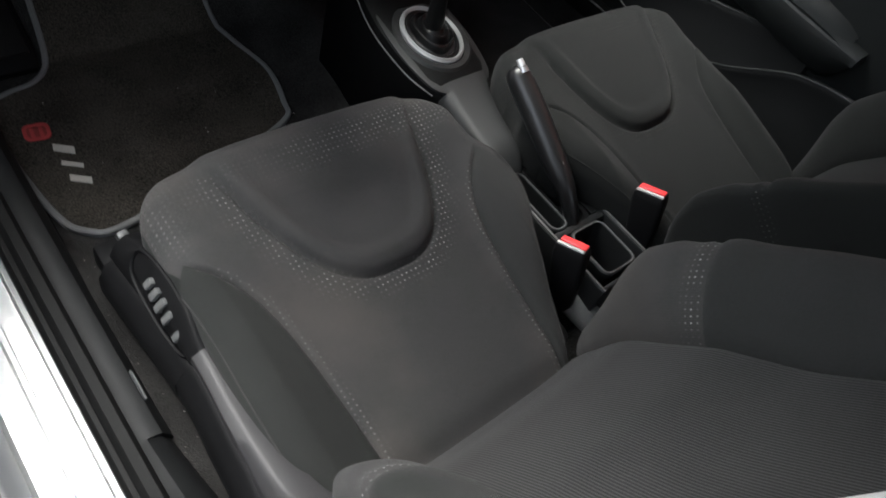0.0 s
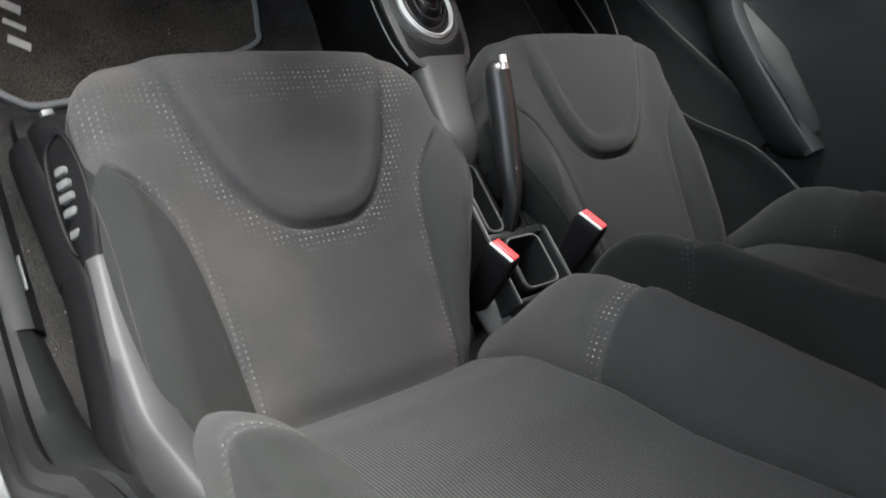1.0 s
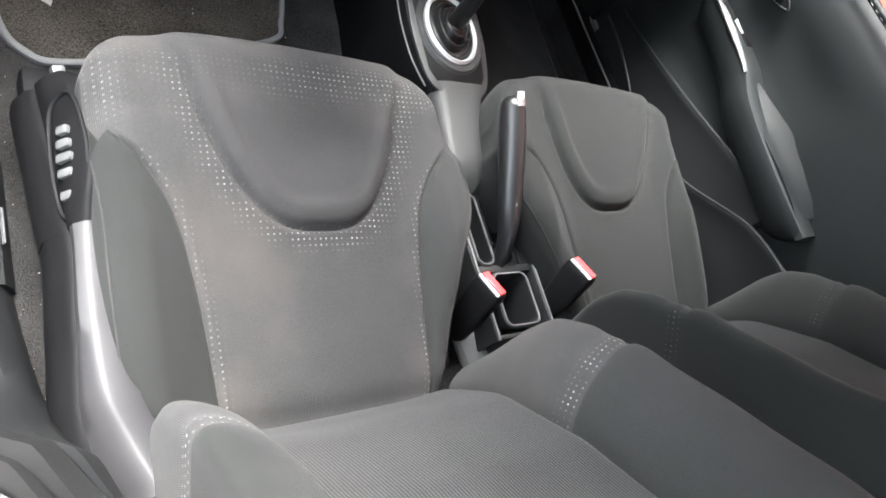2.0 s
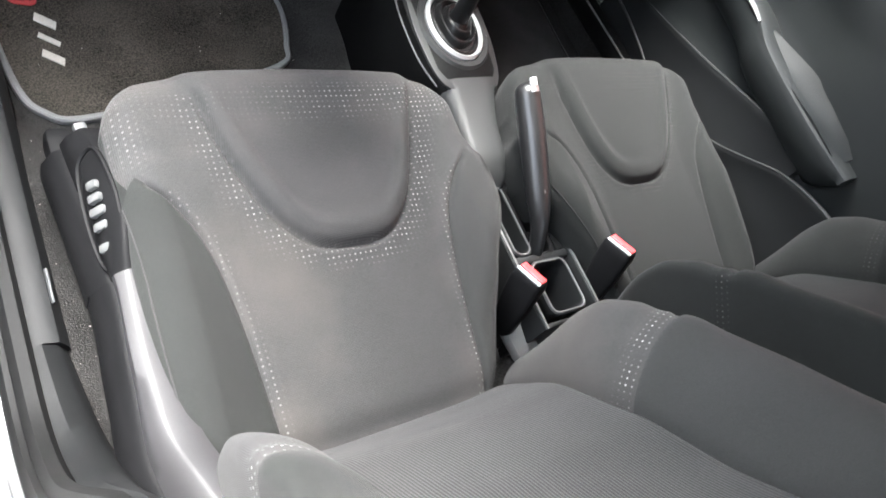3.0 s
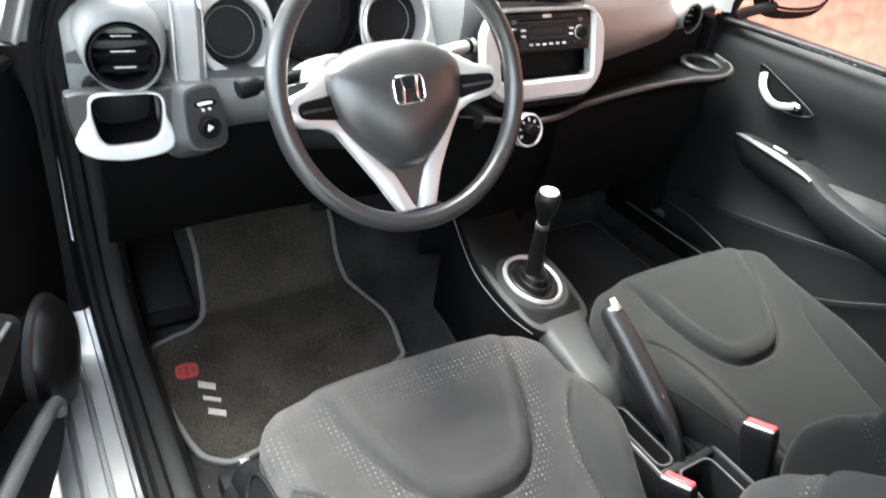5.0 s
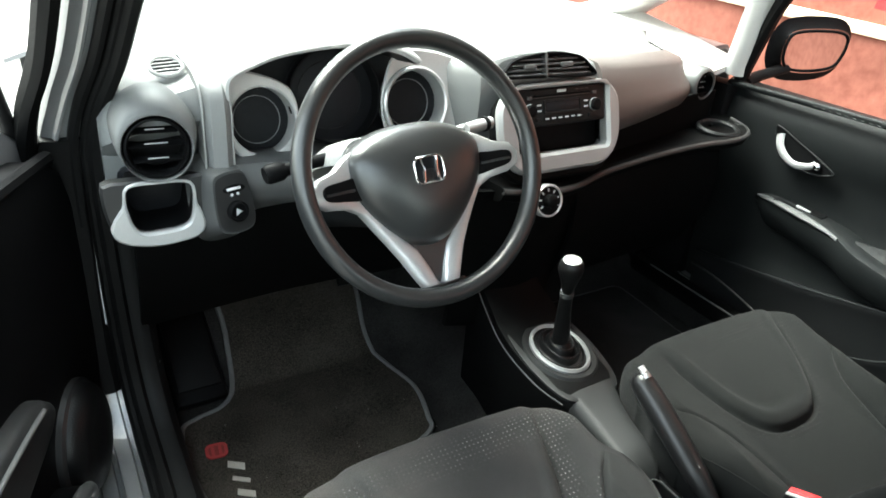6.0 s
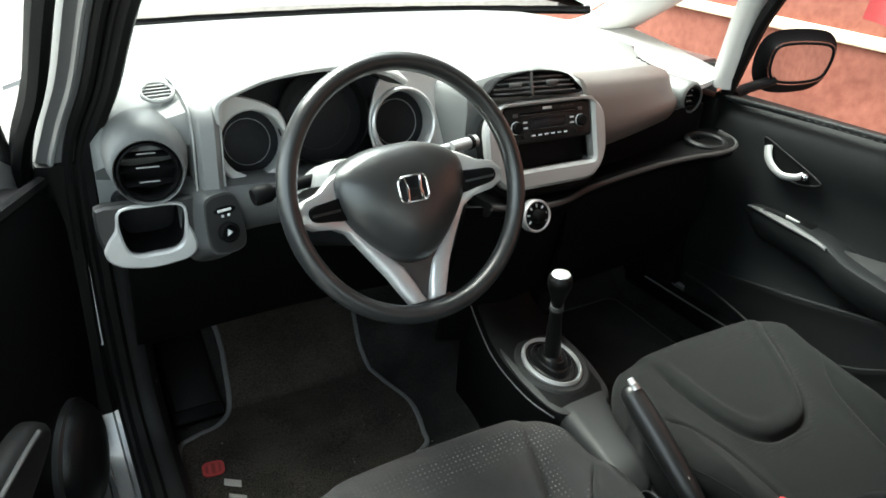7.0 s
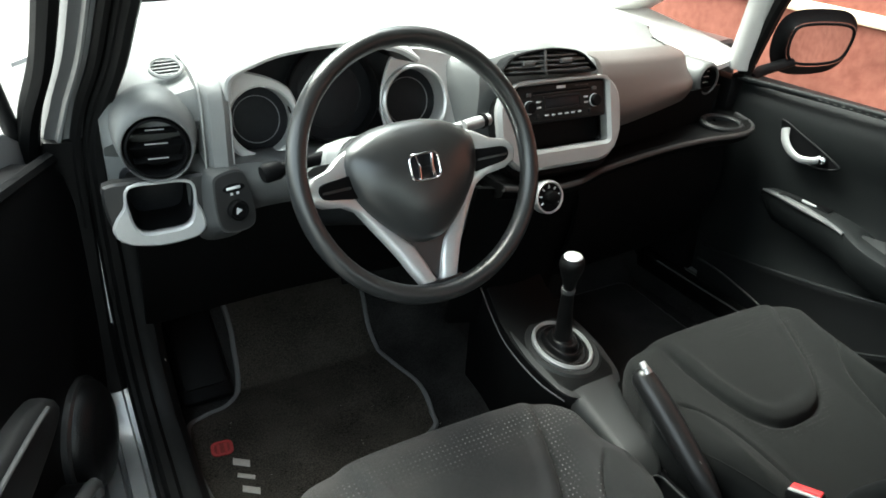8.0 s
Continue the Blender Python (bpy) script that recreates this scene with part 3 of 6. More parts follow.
for sx in (-1, 1):
    for y in (1.62, -0.95):
        wm = Matrix(((0, 0, sx, sx * 0.66), (1, 0, 0, y), (0, 1, 0, 0.285), (0, 0, 0, 1)))
        tyre = part("wheel", spin([(0.19, 0.0), (0.262, 0.004), (0.281, 0.022), (0.285, 0.05), (0.285, 0.12), (0.281, 0.148), (0.262, 0.166), (0.19, 0.168)], wm, 40, cap=False), M_RUBBER, body, "black road wheel")
        part("rim", spin([(0.192, 0.02), (0.192, 0.150), (0.17, 0.156), (0.06, 0.135), (0.03, 0.142), (0.002, 0.143)], wm, 40), M_SILVER, tyre)
# front quarter window post on both sides
part("quarter_post", tube(smooth_path([(0.708, 0.895, 0.928), (0.70, 0.88, 0.99), (0.685, 0.855, 1.10), (0.655, 0.80, 1.27)], 4), 0.036, 10, 0.8), M_PALE, body, "pale grey quarter window post")
sheet = panel(lambda i, j: Vector((0.606 + 0.10 * i / 6, 0.90 + 0.50 * j / 12, 0.930 + 0.068 * (j / 12) ** 0.8 + 0.024 * (i / 6) ** 2)), 6, 12)
part("quarter_panel", thick(sheet, (0, 0, -0.012)), M_PALE, body, "pale grey trim below the quarter window")
part("kick_clip", block(0.004, 0.016, 0.006, pose(-0.672, 0.945, 0.462, 0, 0, 20), 0.001), M_MARK, body, "small pale clip")
part("kick_clip", block(0.004, 0.008, 0.006, pose(-0.672, 0.955, 0.52), 0.001), M_MARK, body)
for z in (0.84, 0.80):
    part("hinge_bolt", ball(0.011, pose(-0.79, 0.975, z)), M_METAL, body, "bright steel hinge bolt")
part("hinge", block(0.05, 0.03, 0.09, pose(-0.80, 0.99, 0.82, 0, 0, 20), 0.006), M_METAL, body)
part("hinge", block(0.05, 0.03, 0.06, pose(-0.79, 0.98, 0.52, 0, 0, 20), 0.006), M_METAL, body)

# ---- driver's door, standing open ----
DOOR_OPEN = 20


def driver_door():
    d = thing("driver_door", "open black-trimmed driver's door of the silver car", "car door", (-0.80, 0.99, 0.0))
    d.rotation_euler = (0, 0, radians(-DOOR_OPEN))
    # own frame: y runs forward to the hinge, x to the cabin side
    shell = smooth_outline([(-0.02, 0.40), (-0.02, 0.90), (-0.50, 0.96), (-0.98, 0.98), (-1.02, 0.70), (-0.98, 0.34), (-0.50, 0.30), (-0.10, 0.32)], 5)
    m = Matrix(((0, 0, 1, -0.05), (1, 0, 0, 0), (0, 1, 0, 0), (0, 0, 0, 1)))
    part("door_skin", plate([(a, b) for a, b in shell], m, 0.05, 0.01), M_PAINT, d, "silver outer skin")
    inner = smooth_outline([(-0.04, 0.43), (-0.035, 0.86), (-0.5, 0.93), (-0.95, 0.95), (-0.98, 0.70), (-0.95, 0.37), (-0.50, 0.335), (-0.12, 0.35)], 5)
    m2 = Matrix(((0, 0, 1, 0.002), (1, 0, 0, 0), (0, 1, 0, 0), (0, 0, 0, 1)))
    part("door_trim", plate(inner, m2, 0.045, 0.012, 3), M_BLACK, d, "black plastic door trim")
    part("speaker", plate(oval(0.17, 0.20, 32, -0.20, 0.465), m2, 0.085, 0.035, 5, 0.008), M_LEATHER, d, "black round speaker grille")
    part("speaker_rim", frame_ring(oval(0.185, 0.205, 28, -0.20, 0.465), oval(0.165, 0.185, 28, -0.20, 0.465), m2, 0.058, 0.004), M_SHELF, d)
    part("pocket", plate(smooth_outline([(-0.30, 0.37), (-0.31, 0.47), (-0.6, 0.53), (-0.92, 0.54), (-0.93, 0.38), (-0.6, 0.35)], 5), m2, 0.085, 0.015, 3), M_BLACK, d, "black map pocket")
    part("pocket_rim", tube(smooth_path([(0.09, -0.30, 0.44), (0.092, -0.32, 0.475), (0.092, -0.45, 0.51), (0.092, -0.62, 0.535), (0.09, -0.92, 0.545)], 5), 0.011, 10), M_BALL, d, "grey pocket rim")
    part("armrest", plate(smooth_outline([(-0.33, 0.60), (-0.34, 0.66), (-0.55, 0.69), (-0.9, 0.70), (-0.92, 0.62), (-0.6, 0.58)], 5), m2, 0.075, 0.015, 3), M_SHELF, d, "dark grey armrest")
    part("belt_trim", tube([(0.035, -0.05, 0.885), (0.04, -0.5, 0.945), (0.04, -0.97, 0.96)], 0.012, 8), M_BLACK, d)
    part("window_frame", tube(smooth_path([(-0.010, -0.03, 0.90), (-0.010, -0.12, 1.12), (0.010, -0.30, 1.30), (0.04, -0.6, 1.37), (0.07, -0.95, 1.36), (0.06, -1.01, 1.2), (0.0, -1.0, 0.97)], 5), 0.012, 10), M_RUBBER, d, "thin black window frame")
    part("corner_cap", block(0.050, 0.15, 0.055, pose(0.016, -0.215, 0.888, -8, 0, 0), 0.024, 5), M_PALE, d, "pale rounded corner of the door top")
    part("armrest_edge", tube(smooth_path([(0.078, -0.35, 0.655), (0.080, -0.42, 0.668), (0.080, -0.60, 0.682), (0.078, -0.88, 0.692)], 4), 0.0035, 8), M_MIDGREY, d, "pale armrest edge")
    part("check_arm", block(0.03, 0.12, 0.02, pose(0.0, 0.02, 0.68), 0.004), M_METAL, d)
    return d


driver_door()

# ---- front passenger door ----


def passenger_door():
    d = thing("passenger_door", "closed passenger door with dark grey plastic trim", "car door", (0.0, 0.0, 0.0))
    nu, nv = 44, 26

    def skin(i, j):
        y = 0.925 - 1.17 * i / nu
        s = j / nv
        z = 0.36 + s * (0.905 + 0.02 * (1 - (y + 0.2)) - 0.36)
        x = 0.712 - 0.018 * math.sin(math.pi * min(1, s * 1.0)) ** 1.0
        if s > 0.88:
            x += 0.025 * ((s - 0.88) / 0.12) ** 2
        # scooped hollow behind the armrest
        h = math.exp(-(((y - 0.50) / 0.16) ** 4) - (((z - 0.72) / 0.075) ** 4))
        x += 0.018 * h
        # lower map pocket swells inwards
        x -= 0.028 * math.exp(-(((z - 0.42) / 0.09) ** 4)) * min(1, max(0, (0.9 - y) / 0.2))
        return Vector((x, y, z))

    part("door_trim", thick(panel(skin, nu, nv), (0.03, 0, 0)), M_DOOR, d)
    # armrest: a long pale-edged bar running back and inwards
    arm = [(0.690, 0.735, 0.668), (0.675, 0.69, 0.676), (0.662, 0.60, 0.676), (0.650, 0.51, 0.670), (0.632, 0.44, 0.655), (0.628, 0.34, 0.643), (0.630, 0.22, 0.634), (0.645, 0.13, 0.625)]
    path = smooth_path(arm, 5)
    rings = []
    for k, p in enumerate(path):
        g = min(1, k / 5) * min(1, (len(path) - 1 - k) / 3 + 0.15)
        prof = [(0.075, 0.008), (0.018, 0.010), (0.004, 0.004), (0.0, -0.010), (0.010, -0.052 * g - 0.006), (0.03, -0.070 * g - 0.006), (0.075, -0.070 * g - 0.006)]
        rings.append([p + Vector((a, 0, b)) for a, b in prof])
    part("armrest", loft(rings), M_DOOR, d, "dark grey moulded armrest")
    # sheen along the dark armrest's bevel, modelled as a mid-grey bar
    edge = [q + Vector((0.003, 0, 0.003)) for q in path[1:17]]
    part("armrest_sheen", tube(edge, [0.0035 + 0.0060 * math.sin(math.pi * min(1, k / 10) / 2) * (1 if k < 9 else max(0.25, 1 - (k - 9) / 7)) for k in range(len(edge))], 8, 0.8), M_MIDGREY, d, "armrest edge with its sheen coloured grey")
    # broad padded rest behind the pull cup, falling away at its rear end
    pad = [(0.470, -0.016, 0.03), (0.42, -0.004, 0.045), (0.36, 0.006, 0.06), (0.27, 0.012, 0.066), (0.20, 0.010, 0.070), (0.165, 0.004, 0.070)]
    rows = []
    for y, up, w in pad:
        ax = bend([(0.13, 0.643), (0.22, 0.630), (0.34, 0.628), (0.44, 0.632), (0.51, 0.650)], y)
        az = bend([(0.13, 0.625), (0.22, 0.634), (0.34, 0.643), (0.44, 0.655), (0.51, 0.670)], y)
        rows.append([Vector((ax + 0.010 + w * k, y, az + up + 0.030 * k * k)) for k in (0.0, 0.2, 0.4, 0.6, 0.8, 1.0)] + [Vector((ax + 0.010 + w, y, az - 0.03)), Vector((ax + 0.010, y, az - 0.03))])
    part("armrest_pad", loft(rows), M_PAD, d, "blue-grey padded rest")
    part("switch_plate", block(0.034, 0.12, 0.006, pose(0.694, 0.620, 0.6835, 0, 0, 6), 0.002), M_BLACK, d)
    part("window_switch", block(0.006, 0.034, 0.006, pose(0.684, 0.607, 0.688, 6, 0, 6), 0.0015), M_GREYSILVER, d, "grey window switch")
    # inner handle in its recess
    m = facing((0.694, 0.655, 0.806), (-1, 0, 0.06))
    rec = smooth_outline([(-0.080, 0.040), (-0.02, 0.022), (0.055, -0.004), (0.085, -0.020), (0.062, -0.034), (0.02, -0.040), (-0.03, -0.028), (-0.07, 0.005)], 5)
    part("handle_recess", plate(rec, m, 0.004, 0.002), M_BLACK, d, "black handle recess")
    part("recess_rim", frame_ring(grown(rec, 0.004), rec, m, 0.007, 0.001), M_TRIM, d)
    hp = smooth_path([(-0.064, 0.022, 0.006), (-0.052, 0.0, 0.014), (-0.03, -0.018, 0.018), (-0.002, -0.028, 0.018), (0.028, -0.022, 0.014), (0.040, -0.012, 0.008)], 5)
    part("door_handle", tube([m @ p for p in hp], [0.0105 - 0.004 * k / len(hp) for k in range(len(hp))], 10, 0.6, up=(1, 0, 0)), M_SATIN, d, "silver inner door handle")
    part("lock_knob", ball(0.009, m @ pose(0.046, -0.016, 0.010)), M_CHROME, d, "chrome lock knob")
    # two curved map pockets, each a panel with a rolled lip

    def pocket(top, bottom, lean):
        up = smooth_path(top, 6)
        n = len(up) - 1
        rings = []
        for k, p in enumerate(up):
            zb = bottom
            rings.append([Vector((p.x + 0.030, p.y, p.z - 0.006)), Vector((p.x + 0.008, p.y, p.z - 0.003)), Vector((p.x + 0.003, p.y, p.z + 0.001)), Vector((p.x - 0.001, p.y, p.z - 0.001)), Vector((p.x - 0.002, p.y, p.z - 0.006)),
                          Vector((p.x + 0.002, p.y, p.z - 0.016)), Vector((p.x + lean, p.y, (p.z + zb) / 2)), Vector((p.x + lean + 0.006, p.y, zb)), Vector((p.x + 0.05, p.y, zb))])
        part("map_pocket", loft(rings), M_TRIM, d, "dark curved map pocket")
        part("pocket_lip", tube([p + Vector((0.001, 0, 0.0005)) for p in up], 0.0032, 8), M_DOOR, d)

    pocket([(0.668, 0.84, 0.468), (0.664, 0.70, 0.492), (0.656, 0.55, 0.522), (0.648, 0.42, 0.555), (0.645, 0.30, 0.585), (0.65, 0.2, 0.60)], 0.37, 0.004)
    pocket([(0.640, 0.40, 0.43), (0.634, 0.33, 0.465), (0.632, 0.26, 0.51), (0.632, 0.20, 0.545), (0.634, 0.12, 0.565), (0.640, 0.0, 0.572)], 0.36, 0.004)
    part("pocket_seam", tube(smooth_path([(0.664, 0.84, 0.432), (0.664, 0.76, 0.428), (0.662, 0.66, 0.411), (0.660, 0.60, 0.395)], 5), 0.0028, 8), M_SHELF, d, "pale edge of the map pocket")
    for k in range(44):
        y = 0.66 - 0.018 * k
        part("stitch", block(0.0016, 0.007, 0.0016, pose(0.6875, y, 0.9065 + 0.0195 * (0.9 - y), 0, 30, 0), 0.0), M_SHELF, d)
    part("belt_line", tube([(0.702, 0.90, 0.902), (0.700, 0.6, 0.914), (0.700, 0.1, 0.927), (0.700, -0.24, 0.932)], 0.008, 10), M_DOOR, d)
    part("door_skin", block(0.05, 1.2, 0.57, pose(0.775, 0.34, 0.60), 0.02), M_PAINT, d, "silver outer skin")
    part("window_post", tube(smooth_path([(0.715, 0.885, 0.905), (0.700, 0.845, 1.02), (0.682, 0.80, 1.12), (0.655, 0.70, 1.25), (0.625, 0.5, 1.36)], 4), 0.016, 8), M_RUBBER, d)
    return d


passenger_door()


def wing_mirror():
    w = thing("wing_mirror", "black-backed wing mirror beside the passenger window", "wing mirror", (0.915, 0.845, 0.978))
    m = facing((0, 0, 0), (-0.28, -0.96, 0.03))
    face = smooth_outline([(-0.090, 0.022), (-0.065, 0.044), (0.02, 0.049), (0.085, 0.041), (0.098, 0.010), (0.078, -0.036), (0.02, -0.050), (-0.058, -0.048), (-0.090, -0.024)], 5)
    face = [(x * 0.95, y * 1.0) for x, y in face]
    rings = []
    for k, (g, dz) in enumerate(((0.003, 0.0), (0.001, -0.006), (-0.008, -0.015), (-0.020, -0.021), (-0.03, -0.024))):
        rings.append([m @ Vector((x, y, dz)) for x, y in grown(face, g)])
    part("housing", loft(rings), M_BLACK, w, "black mirror housing")
    part("rim", frame_ring(grown(face, 0.005), grown(face, -0.002), m, 0.007, 0.002), M_BLACK, w)
    part("mirror_glass", plate(grown(face, -0.003), m, 0.003, 0.001), M_MIRROR, w, "mirror glass")
    part("stalk", tube([(-0.06, 0.02, -0.045), (-0.13, 0.04, -0.065), (-0.19, 0.03, -0.075)], 0.018, 10, 0.7), M_BLACK, w)
    return w


wing_mirror()

# ---- seats ----
SEAT_ANGLE = 0.16


def seat_u(v):
    """Where the side seam runs, across the cushion."""
    return bend([(0.0, 0.146), (0.06, 0.149), (0.15, 0.156), (0.22, 0.166), (0.26, 0.176), (0.29, 0.190), (0.315, 0.207), (0.338, 0.228), (0.360, 0.244), (0.40, 0.249)], v)


def seat_w(v, console):
    """Half the cushion's width; on the console side it narrows to the rear, where the buckle stands."""
    if console:
        return bend([(0.0, 0.168), (0.056, 0.186), (0.10, 0.200), (0.142, 0.217), (0.19, 0.240), (0.22, 0.258), (0.26, 0.277), (0.30, 0.285), (0.33, 0.283), (0.355, 0.270), (0.38, 0.263), (0.50, 0.256)], v)
    return bend([(0.0, 0.238), (0.04, 0.252), (0.086, 0.259), (0.17, 0.260), (0.253, 0.258), (0.336, 0.257), (0.40, 0.256), (0.50, 0.253)], v)


def pocket_mid(inner, v):
    """Where the middle of the U-shaped pocket runs: off to the console side, more so on the passenger's seat."""
    return 0.013 if inner > 0 else -0.030 + 0.18 * (v - 0.231)


def taper(sg, inner, v):
    """The passenger's cushion narrows to the rear on the door side."""
    return 1 - 0.25 * max(0.0, 1 - v / 0.42) if inner < 0 < sg else 1.0


def pocket_gap(u, v):
    """Distance from the U-shaped seam: below zero inside."""
    a = min(abs(u) / 0.158, 1.25)
    g = 0.231 + 0.215 * a ** 3 - v
    slope = 0.215 * 3 * a * a / 0.158
    return g / math.sqrt(1 + slope * slope)


def cushion_z(u, v, inner):
    z = 0.455 + SEAT_ANGLE * v
    b = max(0.0, (abs(u) / taper(1 if u > 0 else -1, inner, v) - 0.13) / 0.08)
    z += 0.030 * min(1, b) ** 1.6 * (1 - 0.75 * max(0, min(1, (v - 0.22) / 0.16)))
    d = pocket_gap(u - pocket_mid(inner, v), v)
    if v > 0.15:
        fade = max(0, min(1, (0.465 - v) / 0.06))
        z += 0.013 * (1 - 1 / (1 + math.exp(-d / 0.006)))
        z += 0.005 * math.exp(-((d + 0.022) / 0.014) ** 2) * fade
        z -= 0.010 * math.exp(-(d / 0.0044) ** 2) * fade
    k = taper(1 if u > 0 else -1, inner, v)
    s = abs(u) - seat_u(v) * k
    if v < 0.352:
        z -= 0.006 * math.exp(-(s / 0.005) ** 2) * min(1, (0.352 - v) / 0.03)
    z -= 0.010 * math.exp(-((v) / 0.02) ** 2)
    z += 0.0015 * noise.noise(Vector((u * 9, v * 9, 1)))
    return z


def mesh_patch(pts, quads, uvs, dots):
    """A bmesh of a grid patch with its cloth layout and dot strength."""
    bm = bmesh.new()
    used = {}
    lay = bm.loops.layers.uv.new("cloth")
    dl = bm.verts.layers.float.new("dots")
    for q in quads:
        vs = []
        for k in q:
            if k not in used:
                used[k] = bm.verts.new(pts[k])
                used[k][dl] = dots[k]
            vs.append(used[k])
        f = bm.faces.new(vs)
        for lp, k in zip(f.loops, q):
            lp[lay].uv = uvs[k]
    return bm


def front_v(u):
    """The cushion's front edge."""
    return bend([(0.0, 0.500), (0.10, 0.498), (0.16, 0.493), (0.20, 0.484), (0.225, 0.470), (0.242, 0.450), (0.252, 0.424), (0.262, 0.390), (0.275, 0.370), (0.29, 0.345)], u)


def cushion_meshes(inner):
    """Top and sides of the cushion, split along its side seams: centre, two bolsters. inner: the side of the console, +1 or -1."""
    n_in, n_out, n_v = 80, 22, 190
    cols = []
    pts, uvs, dots = {}, {}, {}
    n_col = 2 * (n_in + n_out)
    for j in range(n_v + 1):
        for i in range(-(n_in + n_out), n_in + n_out + 1):
            a = abs(i)
            sg = -1 if i < 0 else 1
            r = j / n_v
            # front edge bows, with round corners
            u = 0.2 * a / (n_in + n_out)
            for _ in range(12):
                before = u
                vf = front_v(u)
                v = vf * (1 - (1 - r) ** 1.15)
                k = taper(sg, inner, v)
                w = seat_w(v, sg == inner) * k
                us = min(seat_u(v) * k, 0.97 * w)
                if a <= n_in:
                    u = us * a / n_in
                else:
                    t = (a - n_in) / n_out
                    u = us + (w - us) * (1 - (1 - t) ** 1.6)
                u = 0.5 * (u + before)
            R = 0.042
            d = min(w - u, 0.85 * (vf - v))
            z = cushion_z(sg * u, v, inner)
            if d < R:
                z -= R - math.sqrt(max(0, R * R - (R - d) ** 2))
            if a == n_in and v < 0.335:
                z -= 0.002
            pts[i, j] = Vector((sg * u, v, z))
            uvs[i, j] = (sg * u, v + (0.02 if d < R else 0) * (1 - d / R if d < R else 0))
            pk = pocket_gap(sg * u - pocket_mid(inner, v), v)
            k = 0.85 * math.exp(-((pk - 0.014) / 0.011) ** 2) * (1 if v < 0.45 else 0)
            k = max(k, 0.6 * math.exp(-((us - u - 0.008) / 0.006) ** 2) if v < 0.32 else 0)
            side = 0.5 + 0.5 * math.tanh((sg * u + 0.02) / 0.05)
            k *= 0.50 + 0.50 * side
            k = max(k, (0.10 + 0.5 * side) * max(0, min(1, (v - 0.395) / 0.03)) * max(0, min(1, (0.465 - v) / 0.02)))
            k = max(k, 0.3 * math.exp(-((sg * u + 0.235) / 0.018) ** 2 - ((v - 0.40) / 0.045) ** 2))
            dots[i, j] = k
    last = n_in + n_out
    seam_row = next(j for j in range(n_v + 1) if pts[n_in, j].y > 0.345)
    centre, left, right, side = [], [], [], []
    for j in range(n_v):
        for i in range(-last, last):
            q = [(i, j), (i + 1, j), (i + 1, j + 1), (i, j + 1)]
            mid = i + 0.5
            if j < seam_row and abs(mid) > n_in:
                (left if mid < 0 else right).append(q)
            elif j >= seam_row and abs(mid) > last - 12:
                side.append(q)
            else:
                centre.append(q)
    # skirts: sides and front go down under the cushion
    def skirt(seq, drop, target, tuck):
        for (a, b) in zip(seq, seq[1:]):
            for s in range(4):
                q = []
                for key, lv in ((a, s), (b, s), (b, s + 1), (a, s + 1)):
                    kk = key if lv == 0 else (key, lv)
                    if kk not in pts:
                        p = pts[key]
                        f = lv / 4
                        pts[kk] = Vector((p.x * (1 - tuck * f * f), p.y - (0.03 * f * f if key[1] == n_v else 0), p.z + (drop - p.z) * f))
                        uvs[kk] = (uvs[key][0] + 0.05 * f, uvs[key][1] - 0.04 * f)
                        dots[kk] = 0
                    q.append(kk)
                target.append(q)
    skirt([(-last, j) for j in range(0, seam_row + 1)], 0.405, left, 0.04)
    skirt([(last, j) for j in range(0, seam_row + 1)], 0.405, right, 0.04)
    skirt([(-last, j) for j in range(seam_row, n_v + 1)] + [(i, n_v) for i in range(-last + 1, last + 1)] + [(last, j) for j in range(n_v - 1, seam_row - 1, -1)], 0.405, side, 0.03)
    seams = [tube([pts[k * (last - 5), j] + Vector((0, 0, 0.0006)) for j in range(6, seam_row, 2)], 0.0011, 6) for k in (-1, 1)]
    return [mesh_patch(pts, q, uvs, dots) for q in (centre, left, right, side)] + seams


BACK_LEAN = radians(32)


def back_point(u, h, out):
    """A point of the backrest: u across, h up along the back, out to the front."""
    return Vector((u, -h * math.sin(BACK_LEAN) + out * math.cos(BACK_LEAN), 0.435 + h * math.cos(BACK_LEAN) + out * math.sin(BACK_LEAN)))


